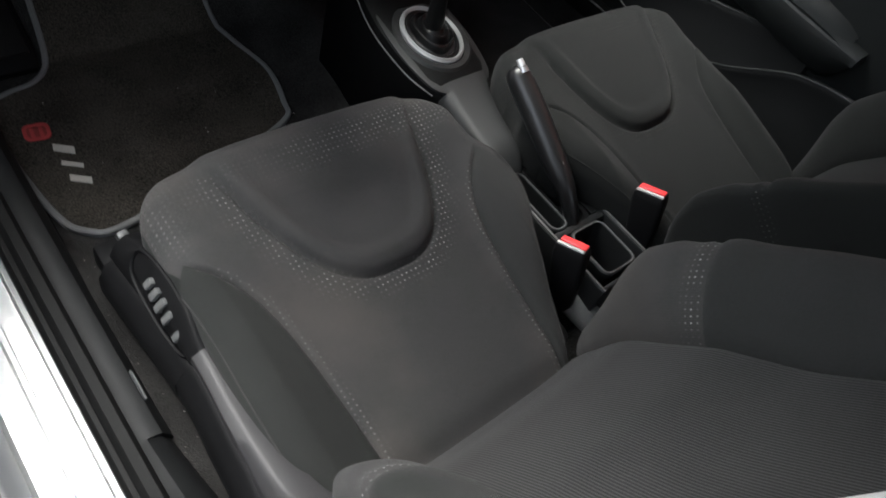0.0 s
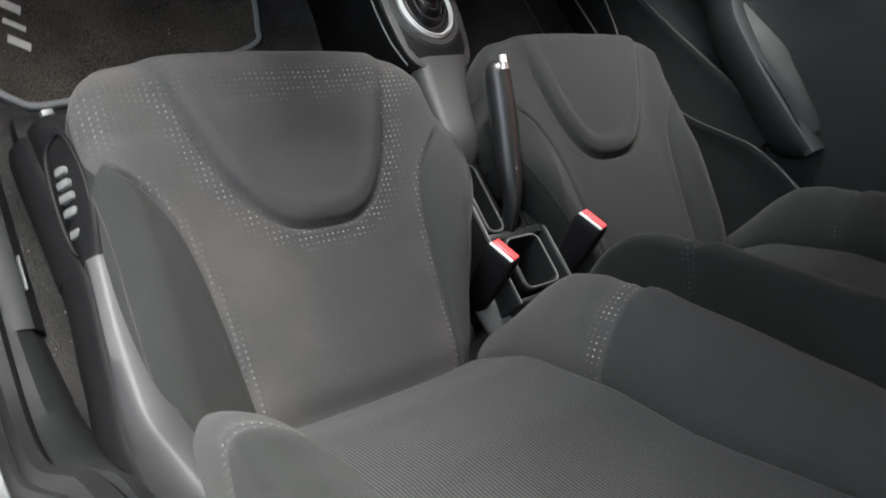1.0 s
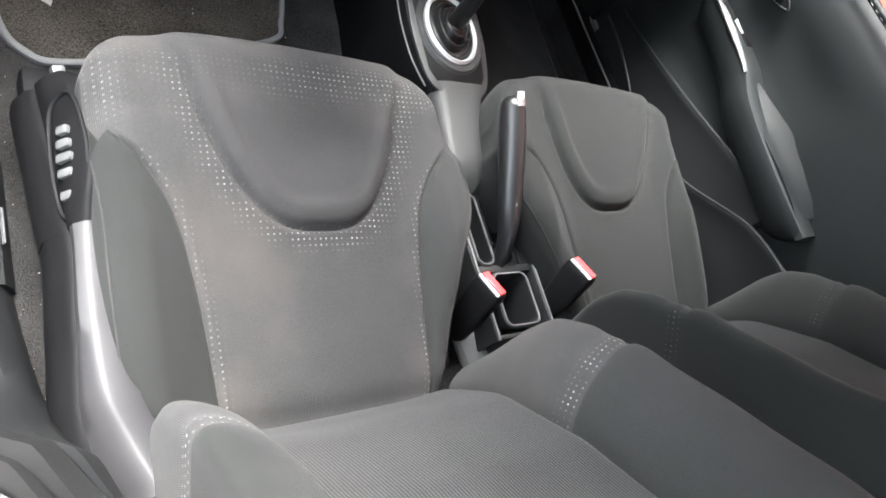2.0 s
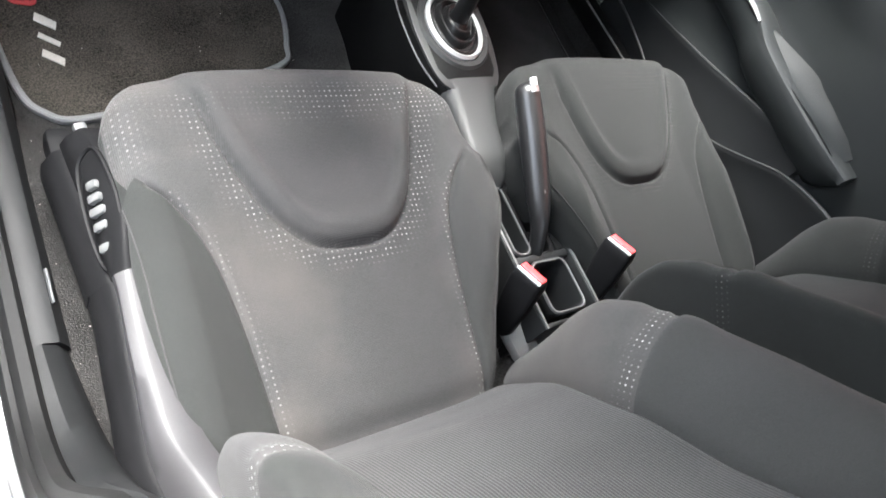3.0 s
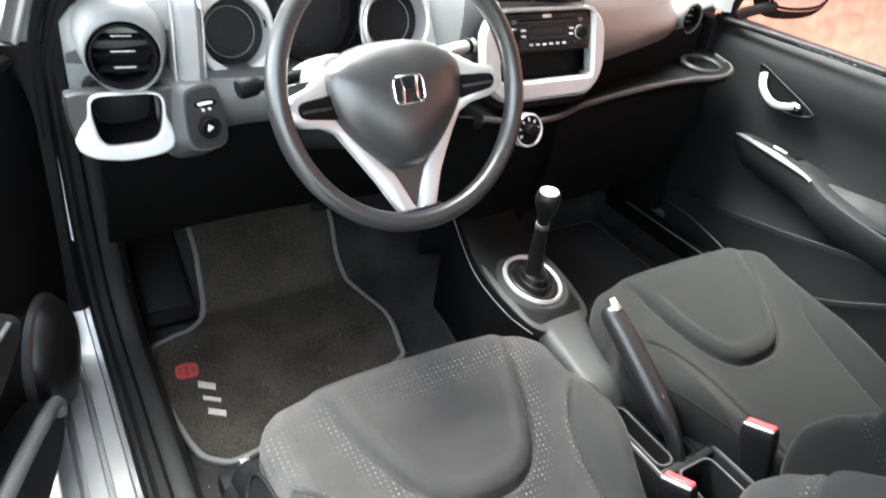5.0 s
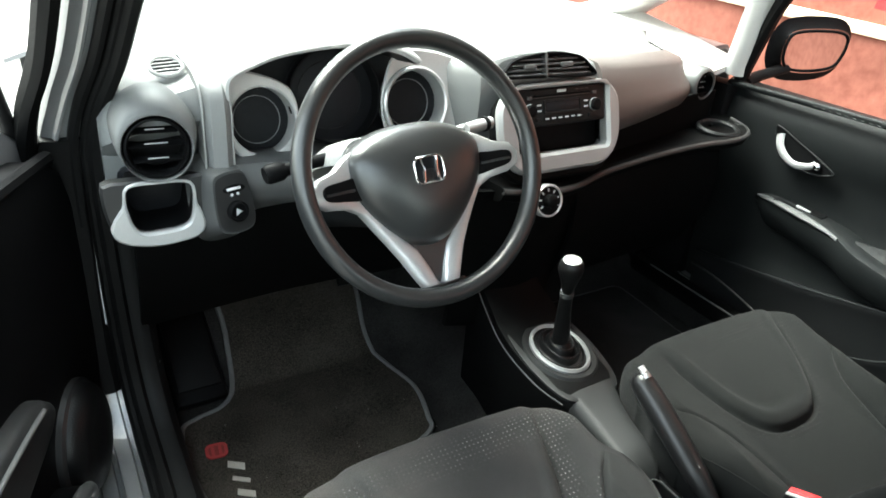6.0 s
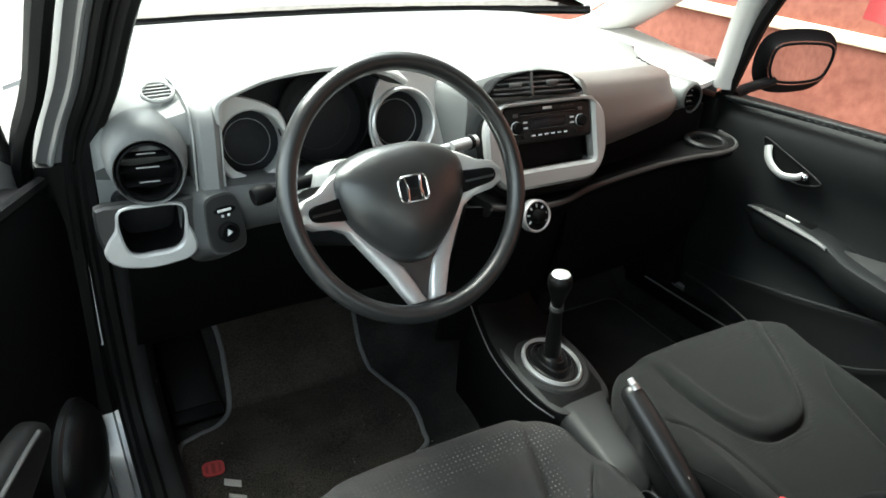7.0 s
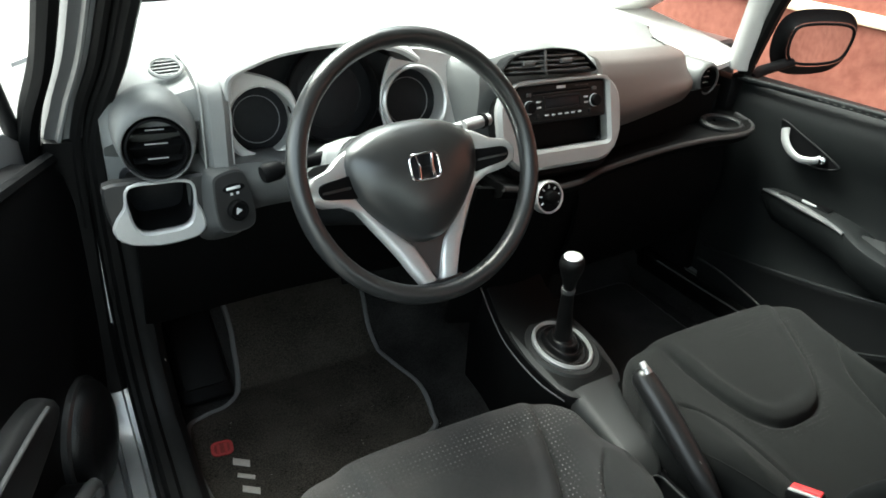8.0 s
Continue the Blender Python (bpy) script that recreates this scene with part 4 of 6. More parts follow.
def backrest_meshes(left_low=1.0):
    """Front of the backrest: ribbed centre, low wing tips in printed cloth, plain upper wings."""
    n_in, n_out, n_h = 34, 24, 84
    pts, uvs, dots = {}, {}, {}
    for j in range(n_h + 1):
        h = 0.005 + 0.60 * j / n_h
        us = bend([(0, 0.182), (0.08, 0.176), (0.2, 0.160), (0.35, 0.158), (0.6, 0.162)], h)
        w = bend([(0, 0.215), (0.03, 0.240), (0.08, 0.256), (0.2, 0.262), (0.4, 0.258), (0.52, 0.235), (0.605, 0.17)], h)
        us = min(us, w * 0.80)
        wing = bend([(0, 0.03), (0.037, 0.060), (0.098, 0.108), (0.14, 0.125), (0.18, 0.126), (0.216, 0.119), (0.255, 0.118), (0.30, 0.105), (0.366, 0.088), (0.42, 0.072), (0.5, 0.055), (0.61, 0.02)], h)
        base = bend([(0, 0.004), (0.05, 0.018), (0.14, 0.036), (0.25, 0.030), (0.30, 0.018), (0.36, 0.004), (0.61, -0.02)], h)
        wing -= base
        for i in range(-(n_in + n_out), n_in + n_out + 1):
            a, sg = abs(i), (-1 if i < 0 else 1)
            grow = 1.0 if i > 0 else left_low + (1 - left_low) * min(1, h / 0.24)
            if a <= n_in:
                u = us * a / n_in
                out = base + 0.006 * (u / us) ** 3
            else:
                t = (a - n_in) / n_out
                # the wing rises from the seam, rounds over and goes back
                u = us + (w - us) * (0.5 - 0.5 * math.cos(min(1, t / 0.82) * math.pi))
                out = base + 0.006 + grow * wing * math.sin(min(1, t / 0.62) * math.pi / 2) ** 1.3
                if t > 0.62:
                    k = (t - 0.62) / 0.38
                    out -= (wing + 0.03) * (1 - math.sqrt(max(0, 1 - k * k)))
            if a == n_in:
                out -= 0.005
            if abs(a - n_in) == 1:
                out -= 0.002
            if a > n_in and abs(h - 0.235) < 0.006:
                out -= 0.003
            if i < 0 and left_low < 1:
                u *= 1 - 0.075 * (1 - min(1, h / 0.24))
            pts[i, j] = back_point(sg * u, h, out + 0.001 * noise.noise(Vector((u * 12, h * 12, 5))))
            dots[i, j] = 0.9 * math.exp(-((0.226 - h) / 0.010) ** 2) if a > n_in else 0.0
    last = n_in + n_out
    for j in range(n_h + 1):
        for sg in (-1, 1):
            run = 0.0
            uvs[0, j] = (0.0, 0.005 + 0.60 * j / n_h)
            for a in range(1, last + 1):
                run += (pts[sg * a, j] - pts[sg * (a - 1), j]).length
                uvs[sg * a, j] = (sg * run, 0.005 + 0.60 * j / n_h)
    row = next(j for j in range(n_h + 1) if 0.005 + 0.60 * j / n_h > 0.235)
    sets = {"centre": [], "tl": [], "tr": [], "wl": [], "wr": []}
    for j in range(n_h):
        for i in range(-last, last):
            q = [(i, j), (i + 1, j), (i + 1, j + 1), (i, j + 1)]
            mid = i + 0.5
            if abs(mid) < n_in:
                sets["centre"].append(q)
            else:
                sets[("t" if j < row else "w") + ("l" if mid < 0 else "r")].append(q)
    out = {k: mesh_patch(pts, q, uvs, dots) for k, q in sets.items()}
    rim = [pts[-last, j] for j in range(n_h + 1)] + [pts[i, n_h] for i in range(-last + 1, last)] + [pts[last, j] for j in range(n_h, -1, -1)]
    back = Vector((0, -0.10 * math.cos(BACK_LEAN), -0.10 * math.sin(BACK_LEAN)))
    shell = loft([[p for p in rim], [p + back * 0.5 for p in rim], [p * 1.0 + back for p in rim]], closed_ring=False)
    cover = bmesh.new()
    vs = [[cover.verts.new(back_point(s * 0.9 * lerp([(0, 0.215), (0.2, 0.262), (0.4, 0.258), (0.52, 0.235), (0.605, 0.17)], h), h, -0.085)) for s in (-1, -0.5, 0, 0.5, 1)] for h in (0.005, 0.1, 0.2, 0.3, 0.4, 0.5, 0.605)]
    for a, b in zip(vs, vs[1:]):
        for k in range(4):
            cover.faces.new((a[k], a[k + 1], b[k + 1], b[k]))
    out["shell"] = joined(shell, cover)
    return out


def car_seat(x, y, label, driver):
    s = thing("car_seat", label, "car seat", (x, y, 0.0), "front seats")
    # the passenger's set is the same cloth, coloured darker for shade
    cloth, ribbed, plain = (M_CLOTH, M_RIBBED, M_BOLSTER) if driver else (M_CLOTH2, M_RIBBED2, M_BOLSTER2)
    c, l, r, edge, seam_l, seam_r = cushion_meshes(1 if driver else -1)
    cushion = part("cushion", c, cloth, s, "grey-brown woven cushion with a U-shaped stitched pocket", angle=60)
    bl = part("side_bolster", l, plain, s, "plain dark grey cloth bolster", angle=60)
    # driver's right bolster and wing take the bolster cloth's lit copy
    br = part("side_bolster", r, M_BOLSTER_LIT if driver else plain, s, "plain grey cloth bolster coloured paler as the lit side" if driver else "plain dark grey cloth bolster", angle=60)
    part("seam", seam_l, cloth, bl, "raised stitched seam")
    part("seam", seam_r, cloth, br, "raised stitched seam")
    part("cushion_side", edge, M_BOLSTER2, s, "dark plain cloth side of the cushion", angle=60)
    part("cushion_base", block(0.44, 0.40, 0.07, pose(0, 0.235, 0.388), 0.02), M_BLACK, s)
    b = backrest_meshes(0.34 if driver else 1.0)
    part("backrest", b["centre"], ribbed, s, "ribbed grey cloth backrest", angle=60)
    part("wing_tip", b["tl"], cloth, s, "woven cloth wing tip", angle=60)
    part("wing_tip", b["tr"], cloth, s, "woven cloth wing tip", angle=60)
    part("back_wing", b["wl"], plain, s, "plain dark grey back wing", angle=60)
    part("back_wing", b["wr"], M_BOLSTER_LIT if driver else plain, s, "plain grey back wing", angle=60)
    part("back_cover", b["shell"], plain, s, angle=60)
    for sx in (-0.20, 0.20):
        part("seat_rail", block(0.035, 0.50, 0.03, pose(sx, 0.24, 0.318), 0.004), M_METAL if not driver else M_BLACK, s, "steel seat rail")
        part("rail_foot", block(0.03, 0.05, 0.05, pose(sx, 0.44, 0.345), 0.006), M_BLACK, s)
        part("rail_foot", block(0.03, 0.05, 0.05, pose(sx, 0.04, 0.345), 0.006), M_BLACK, s)
    return s


DX, PX, PY = -0.345, 0.302, 0.030
driver_seat = car_seat(DX, 0.0, "dusty dark grey cloth driver's seat with a silver side shield", True)
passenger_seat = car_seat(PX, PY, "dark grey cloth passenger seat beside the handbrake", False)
part("rail_bolt", ball(0.010, pose(0.205, 0.085, 0.43), 0.8), M_METAL, passenger_seat, "bright steel bolt head")

# driver's seat shield: black recliner panel in front, silver flare behind
sh = driver_seat


def shield(y0, y1, n, top, low, face):
    """Sheet on the cushion's flank: its upper face down to the rolled edge, or the base under it."""
    rings = []
    for k in range(n + 1):
        y = y0 + (y1 - y0) * k / n
        (xt, zt), (xl, zl) = top(y), low(y)
        if face:
            ring = [(xt + 0.03, zt - 0.006), (xt + 0.002, zt + 0.001), (xt - 0.004, zt - 0.001), ((xt + xl) / 2 - 0.006, (zt + zl) / 2 + 0.002), (xl - 0.001, zl + 0.003), (xl + 0.001, zl - 0.004), (xt + 0.03, zl - 0.006)]
        else:
            ring = [(xt + 0.03, zl - 0.0065), (xl + 0.002, zl - 0.0045), (xl - 0.008, zl - 0.010), (xl - 0.020, zl - 0.035), (xl - 0.020, zl - 0.065), (xl + 0.01, zl - 0.09), (xt + 0.03, zl - 0.09)]
        rings.append([Vector((a, y, b)) for a, b in ring])
    return loft(rings)


def sh_top(y):
    return (bend([(-0.06, -0.238), (0.0, -0.254), (0.072, -0.266), (0.142, -0.266), (0.237, -0.262), (0.35, -0.250), (0.45, -0.262)], y),
            bend([(-0.06, 0.545), (0.0, 0.520), (0.072, 0.492), (0.142, 0.487), (0.237, 0.487), (0.30, 0.500), (0.35, 0.500), (0.417, 0.486), (0.47, 0.455)], y))


def sh_low(y):
    return (bend([(-0.06, -0.282), (0.008, -0.298), (0.035, -0.300), (0.129, -0.292), (0.241, -0.276), (0.34, -0.278), (0.45, -0.284)], y),
            bend([(-0.06, 0.480), (0.008, 0.458), (0.035, 0.448), (0.129, 0.456), (0.241, 0.467), (0.34, 0.445), (0.45, 0.430)], y))


def sh_mid(y):
    (xt, zt), (xl, zl) = sh_top(y), sh_low(y)
    k = bend([(-0.06, 0.72), (0.05, 0.60), (0.12, 0.56), (0.16, 0.62), (0.248, 0.92)], y)
    return xt + (xl - xt) * k, zt + (zl - zt) * k


part("side_shield", shield(-0.05, 0.248, 24, sh_top, sh_mid, True), M_SHIELD, sh, "silver-grey plastic side shield")
part("shield_base", shield(-0.05, 0.248, 24, sh_top, sh_mid, False), M_BLACK, sh, "black plastic shield base")
part("recliner_base", shield(0.248, 0.455, 14, sh_top, sh_low, False), M_BLACK, sh)
part("recliner_panel", shield(0.248, 0.455, 14, sh_top, sh_low, True), M_BLACK, sh, "black recliner panel")
m = facing((-0.2655, 0.335, 0.474), (-0.84, 0, 0.54), (0, 1, 0))
rec = smooth_outline([(0.012, 0.072), (-0.014, 0.066), (-0.022, 0.02), (-0.021, -0.04), (-0.012, -0.072), (0.012, -0.074), (0.022, -0.03), (0.024, 0.02)], 5)
part("recess_rim", frame_ring(grown(rec, 0.005), rec, m, 0.006, 0.002), M_BLACK, sh)
for k, (dy, w) in enumerate(((0.030, 0.016), (0.013, 0.019), (-0.004, 0.022), (-0.023, 0.020), (-0.050, 0.018))):
    part("recliner_rib", block(w, 0.011, 0.012, m @ pose(-0.001 * k, dy, 0.004, 0, 0, -8), 0.003), M_BALL, sh, "worn bright rib of the recliner dial")
part("seat_foot", block(0.06, 0.05, 0.04, pose(-0.262, 0.487, 0.375), 0.008), M_BLACK, sh)
part("rail_bolt", block(0.016, 0.02, 0.016, pose(-0.250, 0.500, 0.398, 20, 0, 10), 0.003), M_BALL, sh, "worn steel bolt")


def buckle(at, label):
    k = thing("seat_belt_buckle", label, "seat belt buckle", at, "seat belt buckles")
    m = facing((0, 0, 0), (0.02, 0.30, 0.95), (1, 0.25, 0))
    shell = [(0.026, 0.014, -0.125), (0.040, 0.020, -0.112), (0.050, 0.026, -0.06), (0.053, 0.031, -0.014), (0.051, 0.029, -0.003), (0.047, 0.026, 0.0)]
    part("housing", loft([[m @ Vector((a, b, z)) for a, b in rounded(w, d, 0.006, 3)] for w, d, z in shell]), M_BLACK, k, "black plastic buckle housing")
    part("button", block(0.044, 0.014, 0.007, m @ pose(0, 0.005, 0.0), 0.002), M_RED, k, "red release button")
    part("slot_edge", block(0.045, 0.006, 0.005, m @ pose(0, -0.007, 0.0), 0.001), M_GREYSILVER, k, "pale slot edge")
    part("stalk", block(0.030, 0.008, 0.06, m @ pose(0, 0, -0.145), 0.003), M_BLACK, k)
    part("rivet", ball(0.004, m @ pose(0.012, 0.012, -0.098)), M_METAL, k, "bright rivet")
    return k


buckle((-0.074, 0.136, 0.492), "black seat belt buckle with a red button beside the driver's cushion")
buckle((0.104, 0.140, 0.520), "black seat belt buckle with a red button beside the passenger cushion")
latch = thing("seat_anchor", "worn grey plastic cover of the seat anchor", "seat anchor", (-0.055, 0.078, 0.0))
part("cover", block(0.050, 0.062, 0.022, pose(0.004, 0, 0.376, 12, 0, 15), 0.006), M_MIDGREY, latch)
part("stem", block(0.03, 0.03, 0.09, pose(0.0, 0.0, 0.325), 0.005), M_BLACK, latch)

# ---- dashboard ----
dash = thing("dashboard", "dusty grey plastic dashboard under the windscreen", "dashboard")
DASH_ROWS = [(-0.708, 0.900, 0.955, 0.92), (-0.690, 0.862, 0.975, 0.91), (-0.66, 0.838, 0.99, 0.90), (-0.60, 0.828, 1.00, 0.90), (-0.548, 0.832, 1.012, 0.90), (-0.540, 0.93, 1.035, 0.93), (-0.45, 0.935, 1.052, 0.935), (-0.35, 0.935, 1.06, 0.935),
             (-0.23, 0.935, 1.046, 0.935), (-0.145, 0.935, 1.022, 0.935), (-0.138, 0.85, 1.012, 0.86), (-0.105, 0.795, 1.018, 0.80), (-0.03, 0.785, 1.036, 0.80), (0.06, 0.785, 1.036, 0.80), (0.13, 0.788, 1.010, 0.80), (0.19, 0.80, 1.002, 0.86), (0.30, 0.835, 0.992, 0.88), (0.42, 0.865, 0.975, 0.90),
             (0.50, 0.892, 0.967, 0.91), (0.56, 0.920, 0.957, 0.93), (0.60, 0.950, 0.943, 0.95), (0.614, 0.985, 0.925, 0.985)]


def dash_section(x, yf, zt, yl):
    bow = 0.09 * (x / 0.7) ** 2
    r = max(0.0, min(1.0, (x - 0.36) / 0.25)) ** 1.5
    far = 1.475 - bow - 0.05 * r
    pts = [(far, 0.99 - 0.03 * r), (far, 1.022 - 0.03 * r), (far - 0.055, 1.034 - 0.03 * r), (1.28 - 0.5 * bow, 1.046 - 0.052 * r), (1.12, max(zt + 0.012, 1.02 - 0.04 * r)), (max(yf + 0.12, 0.97), zt + 0.010), (yf + 0.045, zt), (yf + 0.018, zt - 0.006), (yf + 0.004, zt - 0.022), (yf, zt - 0.05),
           (yl - 0.002, 0.885), (yl + 0.004, 0.81), (yl + 0.03, 0.75), (yl + 0.09, 0.64), (1.18, 0.60), (1.40, 0.62)]
    return [Vector((x, y, z)) for y, z in pts]


part("dash_top", loft([dash_section(*r) for r in DASH_ROWS]), M_DASHTOP, dash, "grained grey dash top", angle=35)
# knee panels
knee = panel(lambda i, j: Vector((-0.69 + 0.60 * i / 16, 0.835 + 0.03 * (j / 8) + 0.08 * (j / 8) ** 2, 0.79 - 0.25 * j / 8 + 0.015 * math.sin(math.pi * i / 16))), 16, 8)
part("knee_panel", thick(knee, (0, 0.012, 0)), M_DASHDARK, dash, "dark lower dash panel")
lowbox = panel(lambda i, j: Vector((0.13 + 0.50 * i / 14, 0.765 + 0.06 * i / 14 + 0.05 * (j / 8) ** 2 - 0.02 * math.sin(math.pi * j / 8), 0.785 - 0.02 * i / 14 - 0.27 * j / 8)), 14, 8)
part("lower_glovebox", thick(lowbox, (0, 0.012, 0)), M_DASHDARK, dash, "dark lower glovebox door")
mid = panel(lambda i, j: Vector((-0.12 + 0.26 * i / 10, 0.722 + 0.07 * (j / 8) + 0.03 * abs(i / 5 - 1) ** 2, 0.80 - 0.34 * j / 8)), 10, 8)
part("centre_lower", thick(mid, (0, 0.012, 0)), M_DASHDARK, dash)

# left end: round vent, cubby, switch pod, upright trim
LEFT = facing((-0.645, 0.818, 0.934), (-0.10, -0.99, 0.12))


def round_vent(m, r, name="air_vent", ring=1.3):
    pod = part(name, spin([(r * ring, -0.045), (r * ring, 0.006), (r * ring * 0.97, 0.018), (r * (1 + ring) / 2, 0.024), (r * 1.0, 0.025), (r * 0.96, 0.021), (r * 0.92, 0.0), (r * 0.90, -0.03), (0.002, -0.032)], m, 36), M_BLACK, dash, "round black air vent")
    for k in (-0.45, 0.08, 0.58):
        w = 2 * r * math.sqrt(1 - k * k) * 0.93
        part("slat", block(w, 0.0028, 0.014, m @ pose(0, r * k, 0.006, 25, 0, 0), 0.001), M_BLACK, pod)
        part("slat_edge", block(w * 0.42, 0.0016, 0.002, m @ pose(0, r * k + 0.003, 0.0145, 25, 0, 0), 0.0005), M_GREYSILVER, pod)
    return pod


hump = loft([[LEFT @ Vector((r * math.cos(2 * math.pi * k / 44) + 0.002, r * math.sin(2 * math.pi * k / 44) + dy, h)) for k in range(44)]
             for r, h, dy in ((0.061, -0.060, 0.015), (0.060, -0.030, 0.015), (0.0585, -0.010, 0.012), (0.056, 0.005, 0.007), (0.053, 0.014, 0.001), (0.0505, 0.018, -0.004), (0.0485, 0.0185, -0.007), (0.047, 0.016, -0.007), (0.0465, -0.02, -0.007))], cap=False)
part("vent_hump", hump, M_MIDGREY, dash)
round_vent(LEFT @ pose(0.002, -0.007, -0.008), 0.041, ring=1.12)
CUB = facing((-0.652, 0.812, 0.836), (-0.05, -0.998, 0.06))
cub_in = star_outline([(-0.039, 0.036), (0.0, 0.039), (0.045, 0.035), (0.048, 0.0), (0.037, -0.030), (0.0, -0.036), (-0.031, -0.032), (-0.042, 0.0)], 48)
cub_out = []
for x, y in cub_in:
    a = math.degrees(math.atan2(y, x)) % 360
    low = max(0.0, -math.sin(math.radians(a)) + 0.18) / 1.18
    d = 0.004 + 0.019 * low ** 1.1 + 0.020 * math.exp(-((a - 203) / 24) ** 2) + 0.010 * math.exp(-((a - 325) / 24) ** 2)
    r = math.hypot(x, y)
    cub_out.append((x * (1 + d / r), y * (1 + d / r)))
part("cubby_frame", frame_ring(cub_out, cub_in, CUB, 0.016, 0.003), M_GREYSILVER, dash, "satin grey cubby surround")
fascia_o = star_outline([(0.096, 0.0), (0.097, 0.046), (0.05, 0.0455), (0.0, 0.0445), (-0.05, 0.0455), (-0.073, 0.042), (-0.074, 0.0), (-0.062, -0.036), (-0.03, -0.050), (0.01, -0.054), (0.05, -0.050), (0.088, -0.036)], 48)
part("left_fascia", frame_ring(fascia_o, cub_in, CUB @ pose(0, 0, -0.012), 0.022, 0.004), M_SHELF, dash, "dark grey dash end")
part("cubby", loft([[CUB @ Vector((x, y, dz)) for x, y in grown(cub_in, g)] for g, dz in ((0.0005, 0.008), (-0.001, -0.012), (-0.004, -0.07))], cap=False), M_BLACK, dash, "dark open cubby")
part("cubby_floor", plate(grown(cub_in, 0.004), CUB @ pose(0, 0, -0.075), 0.004, 0.001), M_DIAL, dash)
POD = facing((-0.550, 0.778, 0.842), (0.22, -0.96, 0.16))
pod_o = smooth_outline([(-0.022, 0.044), (0.018, 0.046), (0.030, 0.020), (0.034, -0.034), (0.020, -0.052), (-0.018, -0.050), (-0.030, -0.030), (-0.030, 0.022)], 5)
sw = part("switch_pod", loft([[POD @ Vector((x * g, y * g, dz)) for x, y in pod_o] for g, dz in ((1.45, -0.06), (1.15, -0.03), (1.0, -0.008), (0.97, 0.0))]), M_BALL, dash, "grey mirror switch pod")
part("switch_face", plate([(x * 0.86, y * 0.86) for x, y in pod_o], POD, 0.004, 0.002), M_SHELF, sw)
part("slider", plate(oval(0.036, 0.013, 24, 0.002, 0.020), POD, 0.007, 0.002), M_BLACK, sw)
part("slider_mark", block(0.022, 0.004, 0.002, POD @ pose(0.0, 0.021, 0.008), 0.0005), M_MARK, sw)
for dx in (-0.004, 0.006):
    part("slider_mark", block(0.004, 0.004, 0.002, POD @ pose(dx, 0.012, 0.0075), 0.0005), M_MARK, sw)
part("mirror_knob", spin([(0.0165, 0.0), (0.016, 0.010), (0.013, 0.012), (0.012, 0.009), (0.002, 0.009)], POD @ pose(0.002, -0.015, 0.002)), M_BLACK, sw, "round black mirror knob")
part("knob_mark", plate([(-0.005, -0.005), (0.005, 0.0), (-0.003, 0.006)], POD @ pose(0.002, -0.015, 0.011), 0.0015, 0.0003), M_MARK, sw)
# upright trim between the vent block and the dials
upr = [(-0.556, 0.800, 0.872), (-0.555, 0.804, 0.92), (-0.553, 0.810, 0.965), (-0.552, 0.822, 1.000), (-0.552, 0.855, 1.018), (-0.552, 0.92, 1.022), (-0.552, 0.98, 1.010)]
path = smooth_path(upr, 5)
part("upright_trim", loft([[p + Vector((a, 0.012 * (abs(a) / 0.022) ** 2 + b, 0)) for a, b in ((-0.024, 0.03), (-0.023, 0.002), (-0.012, -0.004), (0.008, -0.005), (0.019, -0.002), (0.021, 0.004), (0.021, 0.03))] for p in path]), M_HUMP, dash, "grey upright trim")
for dx in (-0.0225, 0.0195):
    part("upright_edge", tube([p + Vector((dx, 0.006, 0)) for p in path[:22]], 0.0016, 6), M_SATIN, dash, "pale raised edge of the upright trim")
# small side demister grille
DEM = facing((-0.603, 0.905, 1.016), (-0.05, -0.35, 0.93), (0, 1, 0))
dg = part("demister", frame_ring(oval(0.052, 0.052), oval(0.042, 0.042), DEM, 0.005, 0.002), M_DASH, dash, "small round demister grille")
part("grille_back", plate(oval(0.044, 0.044), DEM @ pose(0, 0, -0.002), 0.003, 0.0005), M_DIAL, dg)
for k in range(-2, 3):
    part("grille_bar", block(0.042 * math.sqrt(1 - (k / 2.7) ** 2), 0.0030, 0.0016, DEM @ pose(0, k * 0.0085, 0.0022), 0.0004), M_DASHTOP, dg)

# instrument cluster
HOOD = smooth_path([(-0.535, 0.818, 0.985), (-0.532, 0.812, 1.018), (-0.500, 0.805, 1.038), (-0.447, 0.80, 1.055), (-0.349, 0.797, 1.064), (-0.268, 0.80, 1.050), (-0.222, 0.808, 1.026)], 5)
rows = []
for p in HOOD:
    c = Vector((-0.33, p.y, 0.93))
    o = (p - c).normalized()
    rows.append([p - o * 0.006, p + Vector((0, -0.003, 0)), p + o * 0.004, p + o * 0.012 + Vector((0, 0.06, 0.002)), p + o * 0.016 + Vector((0, 0.17, 0.0)), p - o * 0.01 + Vector((0, 0.17, 0)), p - o * 0.014 + Vector((0, 0.06, 0))])
part("cluster_hood", loft(rows), M_DASH, dash, "grey hood over the dials")
rows = []
for p in HOOD:
    c = Vector((-0.33, p.y, 0.93))
    o = (p - c).normalized()
    rows.append([p - o * 0.0065 + Vector((0, 0.002, 0)), p - o * 0.017 + Vector((0, 0.06, 0)), p - o * 0.022 + Vector((0, 0.13, 0)), p - o * 0.012 + Vector((0, 0.13, 0)), p - o * 0.010 + Vector((0, 0.06, 0))])
part("hood_lining", loft(rows), M_BLACK, dash, "black hood lining")
CL = facing((-0.345, 0.885, 0.945), (0, -0.97, 0.24))
